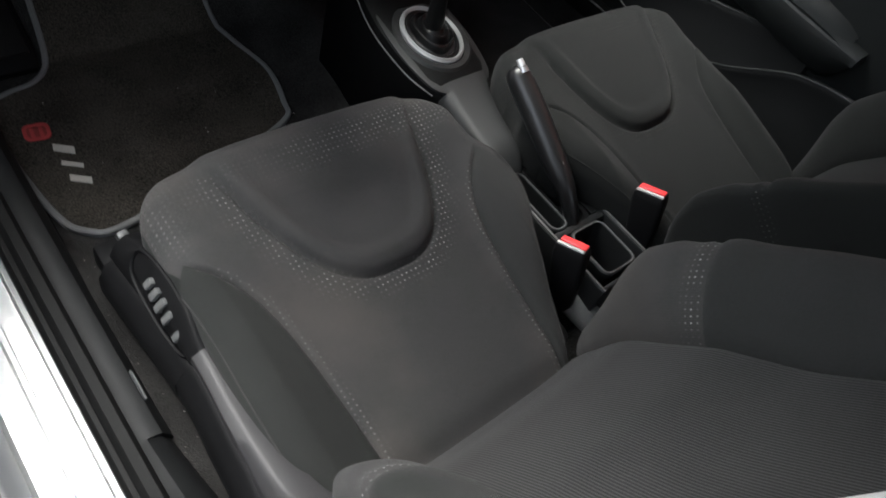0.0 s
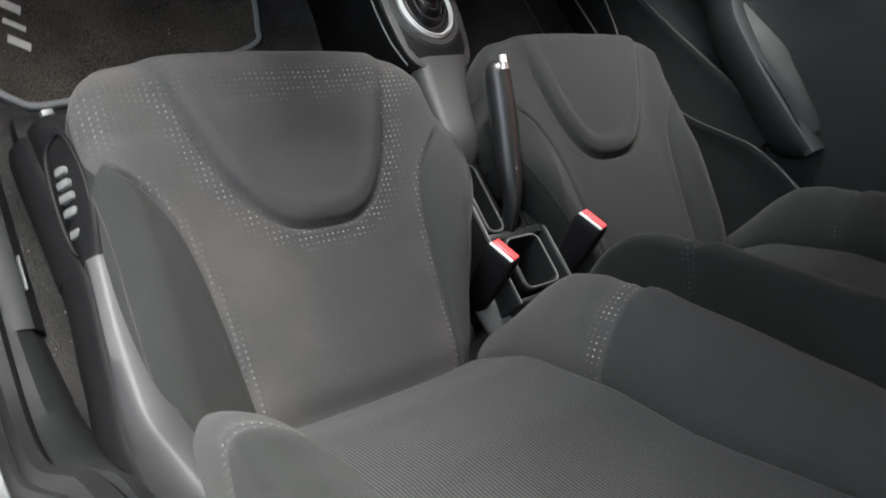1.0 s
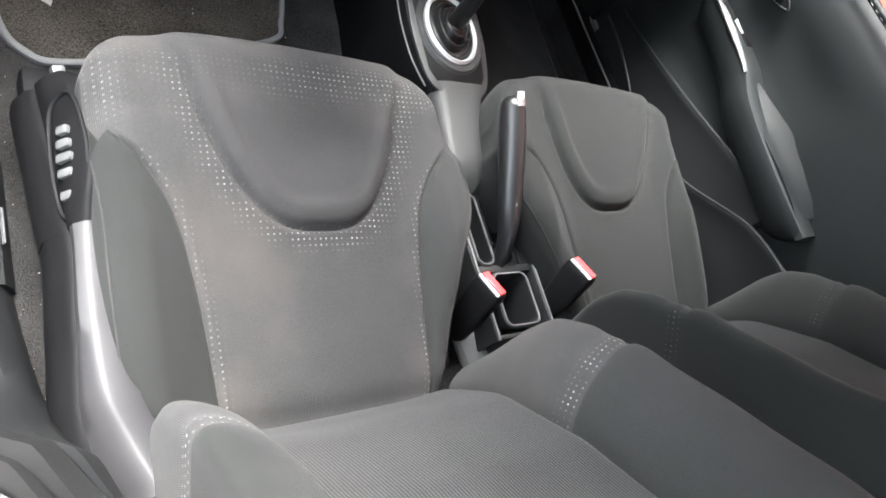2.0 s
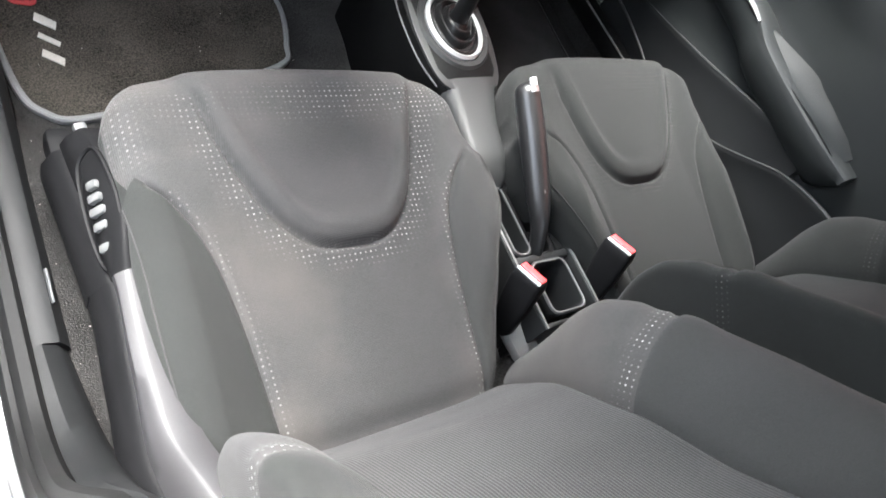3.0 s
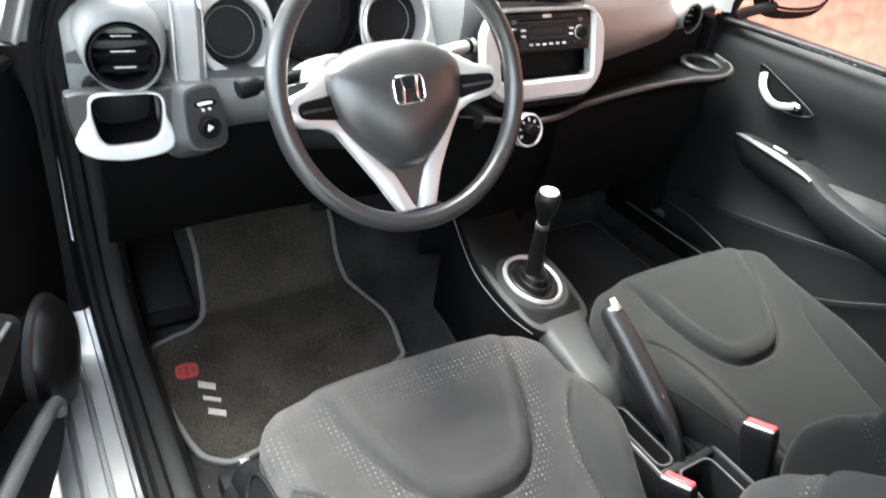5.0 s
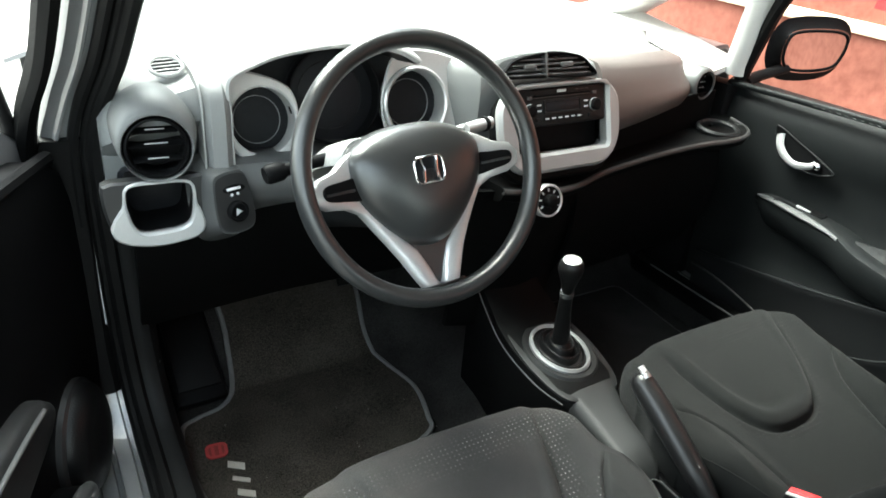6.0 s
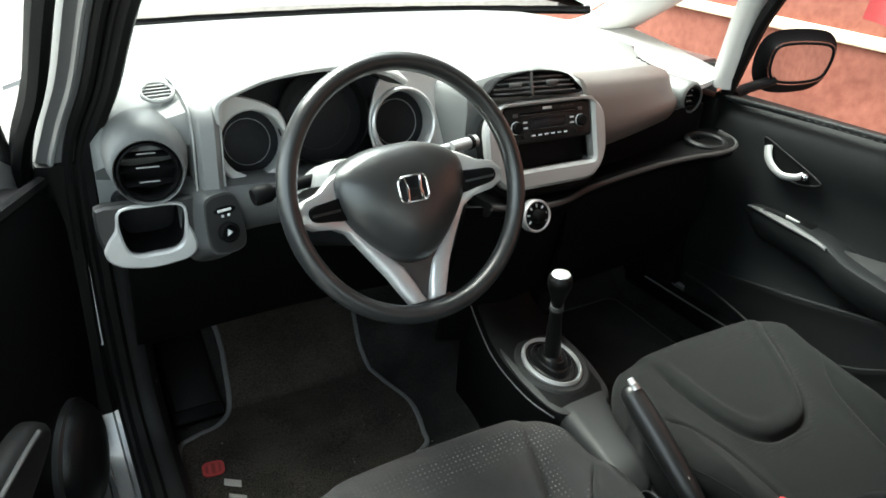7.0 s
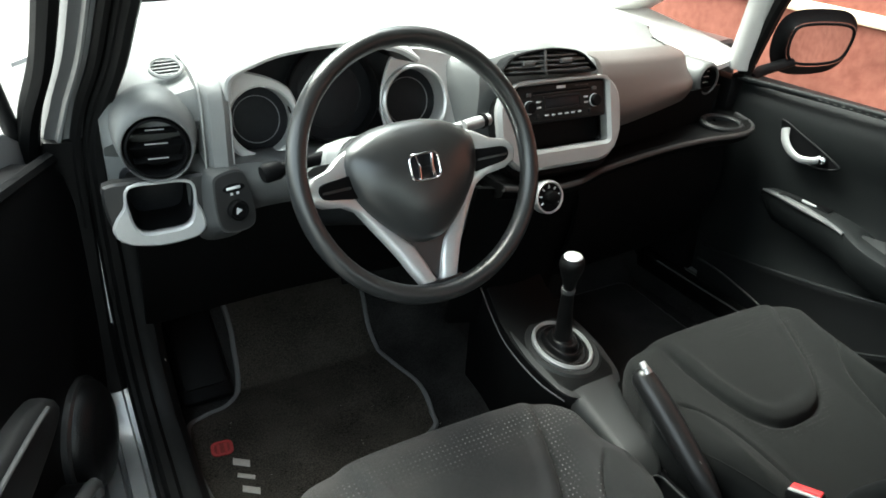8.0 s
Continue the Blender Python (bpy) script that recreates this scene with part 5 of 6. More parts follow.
part("cluster_panel", plate(smooth_outline([(-0.20, 0.05), (-0.12, 0.10), (0.0, 0.115), (0.12, 0.10), (0.22, 0.02), (0.20, -0.08), (0.0, -0.10), (-0.19, -0.08)], 6), CL @ pose(0, 0, -0.02), 0.012, 0.003), M_DIAL, dash, "black instrument cluster")


def dial(name, at, r, deep, frame_mat, label, ring=0.006, outline=None):
    m = facing(at, (0, -0.97, 0.24))
    o = outline or oval(2 * (r + ring), 2 * (r + ring), 36)
    i = oval(2 * r, 2 * r, len(o))
    d = part(name, frame_ring(o, i, m, 0.012, 0.003, inner_depth=-deep), frame_mat, dash, label)
    faint = M_TRIM if frame_mat is M_BLACK else M_SATIN
    part("dial_face", plate(oval(2 * r + 0.002, 2 * r + 0.002, 36), m @ pose(0, 0, -deep - 0.003), 0.003, 0.0005), M_DIAL, d)
    part("dial_ring", frame_ring(oval(1.48 * r, 1.48 * r, 36), oval(1.445 * r, 1.445 * r, 36), m @ pose(0, 0, -deep), 0.002, 0.0003), faint, d)
    return d


dial("left_dial", (-0.478, 0.850, 0.938), 0.052, 0.030, M_GREYSILVER, "deep dial in a satin grey surround", outline=star_outline([(-0.060, 0.072), (-0.02, 0.078), (0.045, 0.050), (0.058, 0.0), (0.045, -0.046), (0.0, -0.063), (-0.045, -0.050), (-0.060, 0.0)]))
dial("centre_dial", (-0.348, 0.870, 0.962), 0.078, 0.020, M_BLACK, "large central speed dial", 0.004)
dial("right_dial", (-0.205, 0.850, 0.942), 0.057, 0.030, M_SILVER, "deep dial in a silver ring", 0.007)
fas = star_outline([(0.125, -0.01), (0.115, 0.055), (0.060, 0.080), (0.0, 0.092), (-0.032, 0.086), (-0.052, 0.055), (-0.066, 0.0), (-0.05, -0.058), (0.02, -0.08), (0.11, -0.06)])
part("dial_fascia", frame_ring(fas, oval(0.126, 0.126, 36), facing((-0.205, 0.852, 0.942), (0, -0.97, 0.24)), 0.006, 0.002), M_GREYSILVER, dash, "satin grey dial surround")

# grey skirt from the dials down to the column
skirt_rows = [(0.872, 0.884), (0.835, 0.893), (0.805, 0.888), (0.792, 0.868), (0.795, 0.835), (0.815, 0.80)]
part("column_fascia", thick(panel(lambda i, j: Vector((-0.545 + 0.43 * i / 16, skirt_rows[j][0] - 0.05 * math.exp(-(((i / 16) - 0.45) / 0.2) ** 2) * (j > 0), skirt_rows[j][1] + (0.022 if j == 5 else 0.0) * math.sin(math.pi * i / 16))), 16, 5), (0, 0.006, -0.004)), M_BALL, dash, "grey skirt under the dials")

# centre stack
RAD = facing((0.05, 0.748, 0.94), (0, -0.954, 0.30))
bez_in = rounded(0.206, 0.116, 0.008, 6, 0.0, -0.018)
bez_out = [(x * 1.36 - 0.004, (y * 1.0 + 0.018) * (1.16 if y > -0.018 else 1.62) - 0.018) for x, y in rounded(0.206, 0.116, 0.045, 6, 0.0, -0.018)]
part("radio_bezel", frame_ring(bez_out, bez_in, RAD @ pose(0, 0, -0.012), 0.016, 0.006, inner_depth=-0.05), M_SATIN, dash, "satin silver radio bezel")
chin = [(x * 1.02, y * 1.05 - 0.012) for x, y in bez_out]
part("stack_chin", frame_ring(chin, bez_in, RAD @ pose(0, 0, -0.03), 0.016, 0.006, inner_depth=-0.02), M_DASHDARK, dash)
part("pocket_back", plate(rounded(0.208, 0.118, 0.008, 6, 0, -0.018), RAD @ pose(0, 0, -0.036), 0.003, 0.001), M_BLACK, dash, "dark open pocket")
radio = part("radio", plate(rounded(0.200, 0.066, 0.005, 4, 0.0, 0.005), RAD @ pose(0, 0, -0.03), 0.028, 0.003), M_TRIM, dash, "black car radio")
part("disc_slot", block(0.128, 0.004, 0.003, RAD @ pose(-0.002, 0.026, -0.001), 0.0005), M_BLACK, radio)
part("maker_mark", block(0.020, 0.005, 0.002, RAD @ pose(-0.003, 0.0325, -0.0015), 0.0003), M_MARK, radio)
part("display", block(0.078, 0.018, 0.003, RAD @ pose(-0.002, 0.006, -0.0015), 0.0008), M_DIAL, radio, "dark radio display")
part("display_rim", frame_ring(rounded(0.086, 0.025, 0.003, 4, -0.002, 0.006), rounded(0.080, 0.019, 0.002, 4, -0.002, 0.006), RAD @ pose(0, 0, -0.003), 0.004, 0.0005), M_TRIM, radio)
for dx in (-0.076, 0.074):
    part("radio_knob", spin([(0.0115, 0.0), (0.011, 0.008), (0.009, 0.010), (0.002, 0.010)], RAD @ pose(dx, 0.002, -0.002)), M_BLACK, radio, "round radio knob")
    part("knob_edge", spin([(0.0118, 0.0), (0.0122, 0.002), (0.0110, 0.003)], RAD @ pose(dx, 0.002, -0.002), cap=False), M_GREYSILVER, radio)
    part("radio_key", block(0.010, 0.006, 0.003, RAD @ pose(dx, 0.024, -0.001), 0.001), M_BALL, radio)
for k in range(6):
    part("radio_key", block(0.012, 0.0055, 0.003, RAD @ pose(-0.040 + 0.015 * k, -0.015, -0.001), 0.001), M_TRIM, radio)
    part("key_mark", block(0.008, 0.0022, 0.001, RAD @ pose(-0.040 + 0.015 * k, -0.015, 0.001), 0), M_MARK, radio)
for dx in (-0.055, 0.054):
    for dy in (0.010, 0.0):
        part("key_mark", block(0.009, 0.0028, 0.001, RAD @ pose(dx, dy, -0.0015), 0), M_MARK, radio)
part("slot_edge", block(0.130, 0.0012, 0.0016, RAD @ pose(-0.002, 0.0232, -0.001), 0.0004), M_BALL, radio, "pale lower edge of the disc slot")
for dx in (0.034, 0.045, 0.056):
    part("key_mark", block(0.007, 0.0014, 0.001, RAD @ pose(dx, 0.0325, -0.0015), 0), M_BALL, radio)
part("radio_key", plate(oval(0.008, 0.008, 14, -0.060, -0.016), RAD @ pose(0, 0, -0.002), 0.003, 0.001), M_TRIM, radio)
part("radio_key", plate(oval(0.008, 0.008, 14, 0.062, -0.016), RAD @ pose(0, 0, -0.002), 0.003, 0.001), M_TRIM, radio)
VENT = RAD @ pose(-0.029, 0.062, -0.006)
v_in = smooth_outline([(-0.098, 0.000), (-0.094, 0.018), (-0.070, 0.032), (0.0, 0.040), (0.066, 0.032), (0.094, 0.014), (0.104, -0.008), (0.0, -0.005)], 6)
vent = part("centre_vent", frame_ring(grown(v_in, 0.005), v_in, VENT, 0.010, 0.003, inner_depth=-0.04), M_BLACK, dash, "arched black centre air vent")
part("vent_back", plate(v_in, VENT @ pose(0, 0, -0.045), 0.004, 0.001), M_BLACK, vent)
for k, w in enumerate((0.190, 0.182, 0.165, 0.130)):
    part("slat", block(w, 0.003, 0.016, VENT @ pose(0.0, 0.003 + 0.0088 * k, 0.0, 22, 0, -1), 0.001), M_MIDGREY, vent)
part("divider", block(0.006, 0.046, 0.016, VENT @ pose(-0.008, 0.016, 0.002), 0.002), M_MIDGREY, vent)
for dx in (-0.045, 0.038):
    part("vent_tab", block(0.026, 0.009, 0.008, VENT @ pose(dx, 0.016, 0.008), 0.002), M_MIDGREY, vent, "grey vent tab")
HV = RAD @ pose(-0.052, -0.162, 0.004)
hv = part("heater_dial", spin([(0.031, -0.01), (0.031, 0.006), (0.0295, 0.009), (0.0275, 0.009), (0.0265, 0.006)], HV, 36, cap=False), M_SILVER, dash, "silver-ringed heater dial")
part("dial_plate", plate(oval(0.054, 0.054), HV, 0.006, 0.0005), M_BLACK, hv)
part("dial_knob", spin([(0.013, 0.0), (0.0125, 0.014), (0.010, 0.016), (0.002, 0.016)], HV @ pose(0, 0, 0.005)), M_DASHDARK, hv)
for k in range(7):
    a = radians(210 - 240 * k / 6)
    part("dial_mark", block(0.006, 0.003, 0.001, HV @ pose(0.020 * math.cos(a), 0.020 * math.sin(a), 0.0065, 0, 0, math.degrees(a)), 0), M_MARK, hv)
# passenger side: upper lid, shelf, vent, cup holder
lid_rows = []
for k in range(17):
    s = k / 16
    x = 0.165 + 0.325 * s
    yf = 0.752 + 0.075 * s ** 1.3
    zt, zb = 1.000 - 0.024 * s, 0.862 + 0.020 * s
    e = 1 - 0.25 * max(0, (s - 0.85) / 0.15) ** 2
    prof = [(yf + 0.10, zt + 0.006), (yf + 0.052, zt + 0.002), (yf + 0.038, zt - 0.008), (yf + 0.024, zt - 0.034), (yf + 0.010, (zt + zb) / 2 + 0.002), (yf + 0.001, zb + 0.040), (yf, zb + 0.026), (yf + 0.012, zb + 0.006), (yf + 0.04, zb), (yf + 0.11, zb + 0.01)]
    lid_rows.append([Vector((x, yf + (y - yf) * 1.0 + (1 - e) * 0.05, z)) for y, z in prof])
part("glovebox_lid", loft(lid_rows), M_GLOVE, dash, "worn brownish upper glovebox lid")
SHELF = smooth_path([(-0.09, 0.715, 0.806), (0.0, 0.706, 0.794), (0.08, 0.712, 0.792), (0.16, 0.735, 0.796), (0.28, 0.757, 0.798), (0.40, 0.768, 0.802), (0.50, 0.766, 0.806), (0.57, 0.758, 0.808), (0.625, 0.762, 0.812), (0.655, 0.79, 0.818), (0.66, 0.84, 0.825)], 5)
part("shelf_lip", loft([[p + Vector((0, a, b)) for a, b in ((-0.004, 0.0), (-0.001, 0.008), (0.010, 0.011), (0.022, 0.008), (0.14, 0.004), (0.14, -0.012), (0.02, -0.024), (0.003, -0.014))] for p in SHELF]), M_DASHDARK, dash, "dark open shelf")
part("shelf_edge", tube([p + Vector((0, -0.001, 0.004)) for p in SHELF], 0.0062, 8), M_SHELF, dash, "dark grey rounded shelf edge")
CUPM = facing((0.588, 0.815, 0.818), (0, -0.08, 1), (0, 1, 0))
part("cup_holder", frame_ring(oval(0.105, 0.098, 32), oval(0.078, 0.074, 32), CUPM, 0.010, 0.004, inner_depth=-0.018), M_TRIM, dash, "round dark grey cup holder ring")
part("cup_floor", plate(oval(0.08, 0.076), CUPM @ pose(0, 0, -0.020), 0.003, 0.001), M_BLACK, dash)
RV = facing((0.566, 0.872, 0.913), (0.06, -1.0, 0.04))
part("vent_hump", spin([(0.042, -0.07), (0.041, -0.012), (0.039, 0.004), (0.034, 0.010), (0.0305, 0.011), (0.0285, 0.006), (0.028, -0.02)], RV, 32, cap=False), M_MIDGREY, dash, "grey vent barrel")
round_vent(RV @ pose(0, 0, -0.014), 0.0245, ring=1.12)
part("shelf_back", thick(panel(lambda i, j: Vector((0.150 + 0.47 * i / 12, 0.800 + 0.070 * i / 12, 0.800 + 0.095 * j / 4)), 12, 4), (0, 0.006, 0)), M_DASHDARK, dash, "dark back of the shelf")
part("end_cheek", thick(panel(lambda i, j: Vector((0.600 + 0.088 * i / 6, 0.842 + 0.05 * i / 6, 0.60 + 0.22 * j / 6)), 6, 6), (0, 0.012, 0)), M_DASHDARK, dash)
side = panel(lambda i, j: Vector((0.61 + 0.075 * i / 6, 0.86 + 0.10 * (i / 6) + 0.02 * j / 6, 0.83 + 0.10 * j / 6)), 6, 6)
part("side_cheek", thick(side, (0, 0.02, 0)), M_TRIM, dash)
# top vent slots near the windscreen corner
for k in range(5):
    part("slot", block(0.017, 0.009, 0.003, pose(0.541 + 0.003 * k, 0.95 + 0.0225 * k, 0.9592 + 0.0025 * k, 7, 14, 4), 0.0008), M_BLACK, dash, "small dark demister slot")

# ---- steering wheel ----
WC, WN = (-0.350, 0.544, 0.949), (0, -0.8994, 0.4372)
W = facing(WC, WN)
wheel = thing("steering_wheel", "black steering wheel with silver spokes", "steering wheel")
part("rim", loft([[W @ pose(0.001, 0.007, 0) @ Vector(((0.1722 + 0.0128 * math.cos(b)) * math.cos(a), (0.1722 + 0.0128 * math.cos(b)) * math.sin(a), 0.0148 * math.sin(b))) for b in (2 * math.pi * k / 16 for k in range(16))] for a in (2 * math.pi * q / 96 for q in range(96))], cap=False, loop=True), M_SOFT, wheel, "black moulded rim")
WT = W @ pose(0, 0, 0, 0, 0, 3)
hub_o = smooth_outline([(0.0, 0.073), (-0.036, 0.071), (-0.070, 0.061), (-0.097, 0.043), (-0.104, 0.020), (-0.098, -0.012), (-0.081, -0.040), (-0.056, -0.069), (-0.030, -0.090), (0.0, -0.098),
                        (0.030, -0.090), (0.056, -0.069), (0.081, -0.040), (0.098, -0.012), (0.104, 0.020), (0.097, 0.043), (0.070, 0.061), (0.036, 0.071)], 5)
hub = part("airbag_cover", loft([[WT @ Vector((x * g, y * g, dz)) for x, y in hub_o] for g, dz in ((0.94, -0.062), (1.0, -0.046), (0.995, -0.034), (0.975, -0.025), (0.93, -0.016), (0.85, -0.008), (0.72, -0.001), (0.55, 0.0055), (0.35, 0.009), (0.1, 0.010))]), M_HUB, wheel, "dark grey airbag cover")
# outer edge, inner edge and their depths, from the left loop's top round and down the V to its foot
SPOKE = [(-0.086, 0.050, -0.066, 0.040, -0.026, -0.036), (-0.105, 0.040, -0.066, 0.030, -0.020, -0.034), (-0.124, 0.027, -0.066, 0.020, -0.014, -0.033), (-0.148, 0.020, -0.066, 0.010, -0.009, -0.032), (-0.159, 0.006, -0.066, 0.002, -0.008, -0.032),
         (-0.157, -0.010, -0.066, -0.006, -0.009, -0.032), (-0.140, -0.020, -0.066, -0.014, -0.013, -0.032), (-0.112, -0.024, -0.066, -0.024, -0.020, -0.032), (-0.094, -0.034, -0.064, -0.036, -0.024, -0.030), (-0.080, -0.056, -0.056, -0.056, -0.025, -0.028),
         (-0.064, -0.082, -0.041, -0.078, -0.024, -0.026), (-0.049, -0.108, -0.023, -0.098, -0.022, -0.024), (-0.037, -0.134, -0.012, -0.124, -0.018, -0.021), (-0.028, -0.152, -0.006, -0.143, -0.014, -0.018), (-0.014, -0.163, -0.003, -0.149, -0.012, -0.016)]
spoke_row = SPOKE + [(0.0, -0.166, 0.0, -0.151, -0.012, -0.016)] + [(-a, b, -c, d, e, f) for a, b, c, d, e, f in SPOKE[::-1]]


def spoke_band():
    """Silver spokes: two side loops and a V that runs down to the rim, as one rounded band."""
    rings = []
    for ox, oy, ix, iy, oz, iz in spoke_row:
        o, k = Vector((ox, oy, oz)), Vector((ix, iy, iz))
        w = (k - o)
        r = min(0.005, w.length * 0.3)
        w.normalize()
        low = Vector((0, 0, -0.016))
        rings.append([WT @ p for p in (o + low, o + Vector((0, 0, -0.005)), o + w * r * 0.4 + Vector((0, 0, -0.0015)), o + w * r, o.lerp(k, 0.5) + Vector((0, 0, 0.0012)), k - w * r, k - w * r * 0.4 + Vector((0, 0, -0.0015)), k + Vector((0, 0, -0.005)), k + low)])
    return loft(rings)


part("spokes", spoke_band(), M_SILVER, wheel, "silver plastic spokes", angle=70)
for sx in (-1, 1):
    ins = smooth_outline([(sx * 0.088, 0.013), (sx * 0.120, 0.013), (sx * 0.145, 0.010), (sx * 0.150, 0.000), (sx * 0.143, -0.009), (sx * 0.120, -0.013), (sx * 0.088, -0.015)], 5)
    if sx < 0:
        ins = ins[::-1]
    ins = ins[::-1]
    part("spoke_inset", plate(ins, WT @ pose(0, 0, -0.0475, 0, -15 * sx, 0), 0.004, 0.0015), M_BLACK, wheel, "black spoke inset")
    part("inset_rib", block(0.046, 0.004, 0.004, WT @ pose(sx * 0.120, -0.001, -0.0125, 0, -15 * sx, 0), 0.0015), M_SOFT, wheel)
part("lower_infill", plate(smooth_outline([(-0.050, -0.070), (0.050, -0.070), (0.018, -0.116), (0.0, -0.152), (-0.018, -0.116)], 5), WT @ pose(0, 0, -0.036), 0.008, 0.002), M_SOFT, wheel)
part("lower_neck", loft([[WT @ Vector((x, y, dz)) for x, dz in ((-w, -0.022), (-w * 0.7, -0.012), (0, -0.008), (w * 0.7, -0.012), (w, -0.022), (0, -0.03))] for y, w in ((-0.150, 0.036), (-0.158, 0.044), (-0.166, 0.052))]), M_SOFT, wheel)
em_o, em_i = rounded(0.046, 0.038, 0.010, 5), rounded(0.040, 0.032, 0.008, 5)
part("badge", frame_ring(em_o, em_i, WT @ pose(0.0, 0.006, 0.008), 0.0045, 0.001), M_CHROME, wheel, "bright metal badge frame")
part("badge_field", plate(em_i, WT @ pose(0.0, 0.006, 0.008), 0.002, 0.0005), M_DIAL, wheel)
for sx in (-1, 1):
    part("badge_bar", tube([WT @ Vector(p) for p in ((sx * 0.0125, 0.0215, 0.0115), (sx * 0.0095, 0.006, 0.012), (sx * 0.0115, -0.0095, 0.0115))], [0.0022, 0.0019, 0.0024], 8), M_CHROME, wheel, "bright metal badge bar")
column = thing("steering_column", "black steering column with two stalks", "steering column")
part("shroud", loft([[W @ Vector((x * g, y * g - dy, dz)) for x, y in rounded(0.13, 0.12, 0.04, 5)] for g, dz, dy in ((0.85, -0.050, 0.0), (1.0, -0.065, 0.0), (1.0, -0.14, 0.006), (0.9, -0.26, 0.01), (0.9, -0.34, 0.01))]), M_TRIM, column, "dark column shroud")
part("upper_shroud", loft([[W @ Vector((x * g, abs(y) * 0.9 + dy, dz)) for x, y in rounded(0.215, 0.075, 0.036, 5)[:12]] for g, dz, dy in ((0.86, -0.062, 0.028), (0.98, -0.075, 0.030), (1.0, -0.13, 0.030), (0.95, -0.22, 0.020))]), M_HUMP, column, "grey upper column cover")
part("stalk", tube([(-0.42, 0.658, 0.945), (-0.485, 0.650, 0.940), (-0.515, 0.648, 0.937)], 0.009, 10), M_BLACK, column)
part("stalk_end", tube([(-0.510, 0.648, 0.9375), (-0.516, 0.6475, 0.937), (-0.535, 0.645, 0.935), (-0.539, 0.6445, 0.9345)], [0.010, 0.0135, 0.0135, 0.011], 16), M_BLACK, column, "black stalk end")
part("stalk", tube([(-0.27, 0.675, 0.945), (-0.19, 0.672, 0.960)], 0.007, 10), M_SATIN, column, "grey wiper stalk")
part("stalk_end", tube([(-0.215, 0.664, 0.957), (-0.165, 0.671, 0.961)], 0.0095, 12), M_SATIN, column, "grey stalk end")
part("stalk_collar", tube([(-0.180, 0.669, 0.960), (-0.174, 0.670, 0.9605)], 0.0120, 12), M_BLACK, column)

# ---- centre console, gear lever, handbrake ----
console = thing("centre_console", "dark grey plastic centre console with a tray", "centre console")
# forward pedestal under the gear lever
ped = []
for y, w, z, cx in ((0.480, 0.085, 0.470, 0.012), (0.50, 0.13, 0.480, 0.012), (0.53, 0.158, 0.487, 0.012), (0.60, 0.176, 0.497, 0.012), (0.66, 0.176, 0.508, 0.012), (0.71, 0.165, 0.520, 0.012), (0.76, 0.150, 0.545, 0.012), (0.83, 0.14, 0.60, 0.012)):
    ped.append([Vector((cx + x, y, zz)) for x, zz in ((-w / 2, 0.29), (-w / 2, z - 0.022), (-w / 2 + 0.006, z - 0.006), (-w / 2 + 0.02, z), (w / 2 - 0.02, z), (w / 2 - 0.006, z - 0.006), (w / 2, z - 0.022), (w / 2, 0.29))])
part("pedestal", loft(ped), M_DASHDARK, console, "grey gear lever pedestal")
top_o = smooth_outline([(-0.060, -0.125), (0.0, -0.140), (0.060, -0.125), (0.080, -0.05), (0.080, 0.02), (0.070, 0.07), (0.050, 0.092), (0.0, 0.098), (-0.050, 0.092), (-0.070, 0.07), (-0.080, 0.02), (-0.080, -0.05)], 5)
part("pedestal_top", plate([(x, y) for x, y in top_o], facing((0.012, 0.625, 0.4965), (0.0, -0.165, 0.986), (0, 1, 0)), 0.005, 0.003), M_PED, console, "silver-grey pedestal top")
part("pedestal_edge", tube(smooth_path([(-0.062, 0.50, 0.476), (-0.080, 0.56, 0.484), (-0.082, 0.66, 0.498), (-0.074, 0.74, 0.53), (-0.064, 0.83, 0.590)], 5), 0.0015, 6), M_BALL, console)
# neck between pedestal and tray, swelling up as a smooth saddle
neck = []
for k in range(17):
    y = 0.318 + 0.012 * k
    w = bend([(0.318, 0.046), (0.345, 0.068), (0.38, 0.080), (0.43, 0.086), (0.51, 0.112)], y)
    z = bend([(0.318, 0.436), (0.330, 0.448), (0.36, 0.458), (0.41, 0.465), (0.46, 0.474), (0.51, 0.486)], y)
    cx = bend([(0.318, -0.010), (0.40, -0.005), (0.51, 0.010)], y)
    neck.append([Vector((cx + x, y, zz)) for x, zz in ((-w / 2 - 0.016, 0.29), (-w / 2 - 0.008, z - 0.05), (-w / 2, z - 0.018), (-w / 2 + 0.010, z - 0.004), (-w / 4, z), (w / 4, z + 0.002), (w / 2 - 0.012, z + 0.003), (w / 2 - 0.005, z + 0.001), (w / 2, z - 0.014), (w / 2 + 0.004, z - 0.05), (w / 2 + 0.01, 0.29))])
part("saddle", loft(neck), M_PED, console, "satin grey console saddle")
# rear tray: walls with two open wells
TR = Matrix(((1, 0, 0, 0.020), (0, 1, 0, 0.0), (0, 0, 1, 0.425), (0, 0, 0, 1)))


def well(name, cx, cy, w, l, deep, wall=0.006):
    m = TR @ pose(cx, cy, 0)
    inner = rounded(w, l, 0.012, 4)
    outer = grown(inner, wall)
    k = part(name, frame_ring(outer, inner, m, 0.012, 0.002, inner_depth=-deep), M_TRIM, console, "open plastic well")
    part("well_floor", plate(inner, m @ pose(0, 0, -deep - 0.003), 0.003, 0.0005), M_BLACK, k)
    part("well_edge", frame_ring(grown(inner, 0.003), grown(inner, 0.0005), m @ pose(0, 0, 0.011), 0.0022, 0.0005), M_BALL, k)


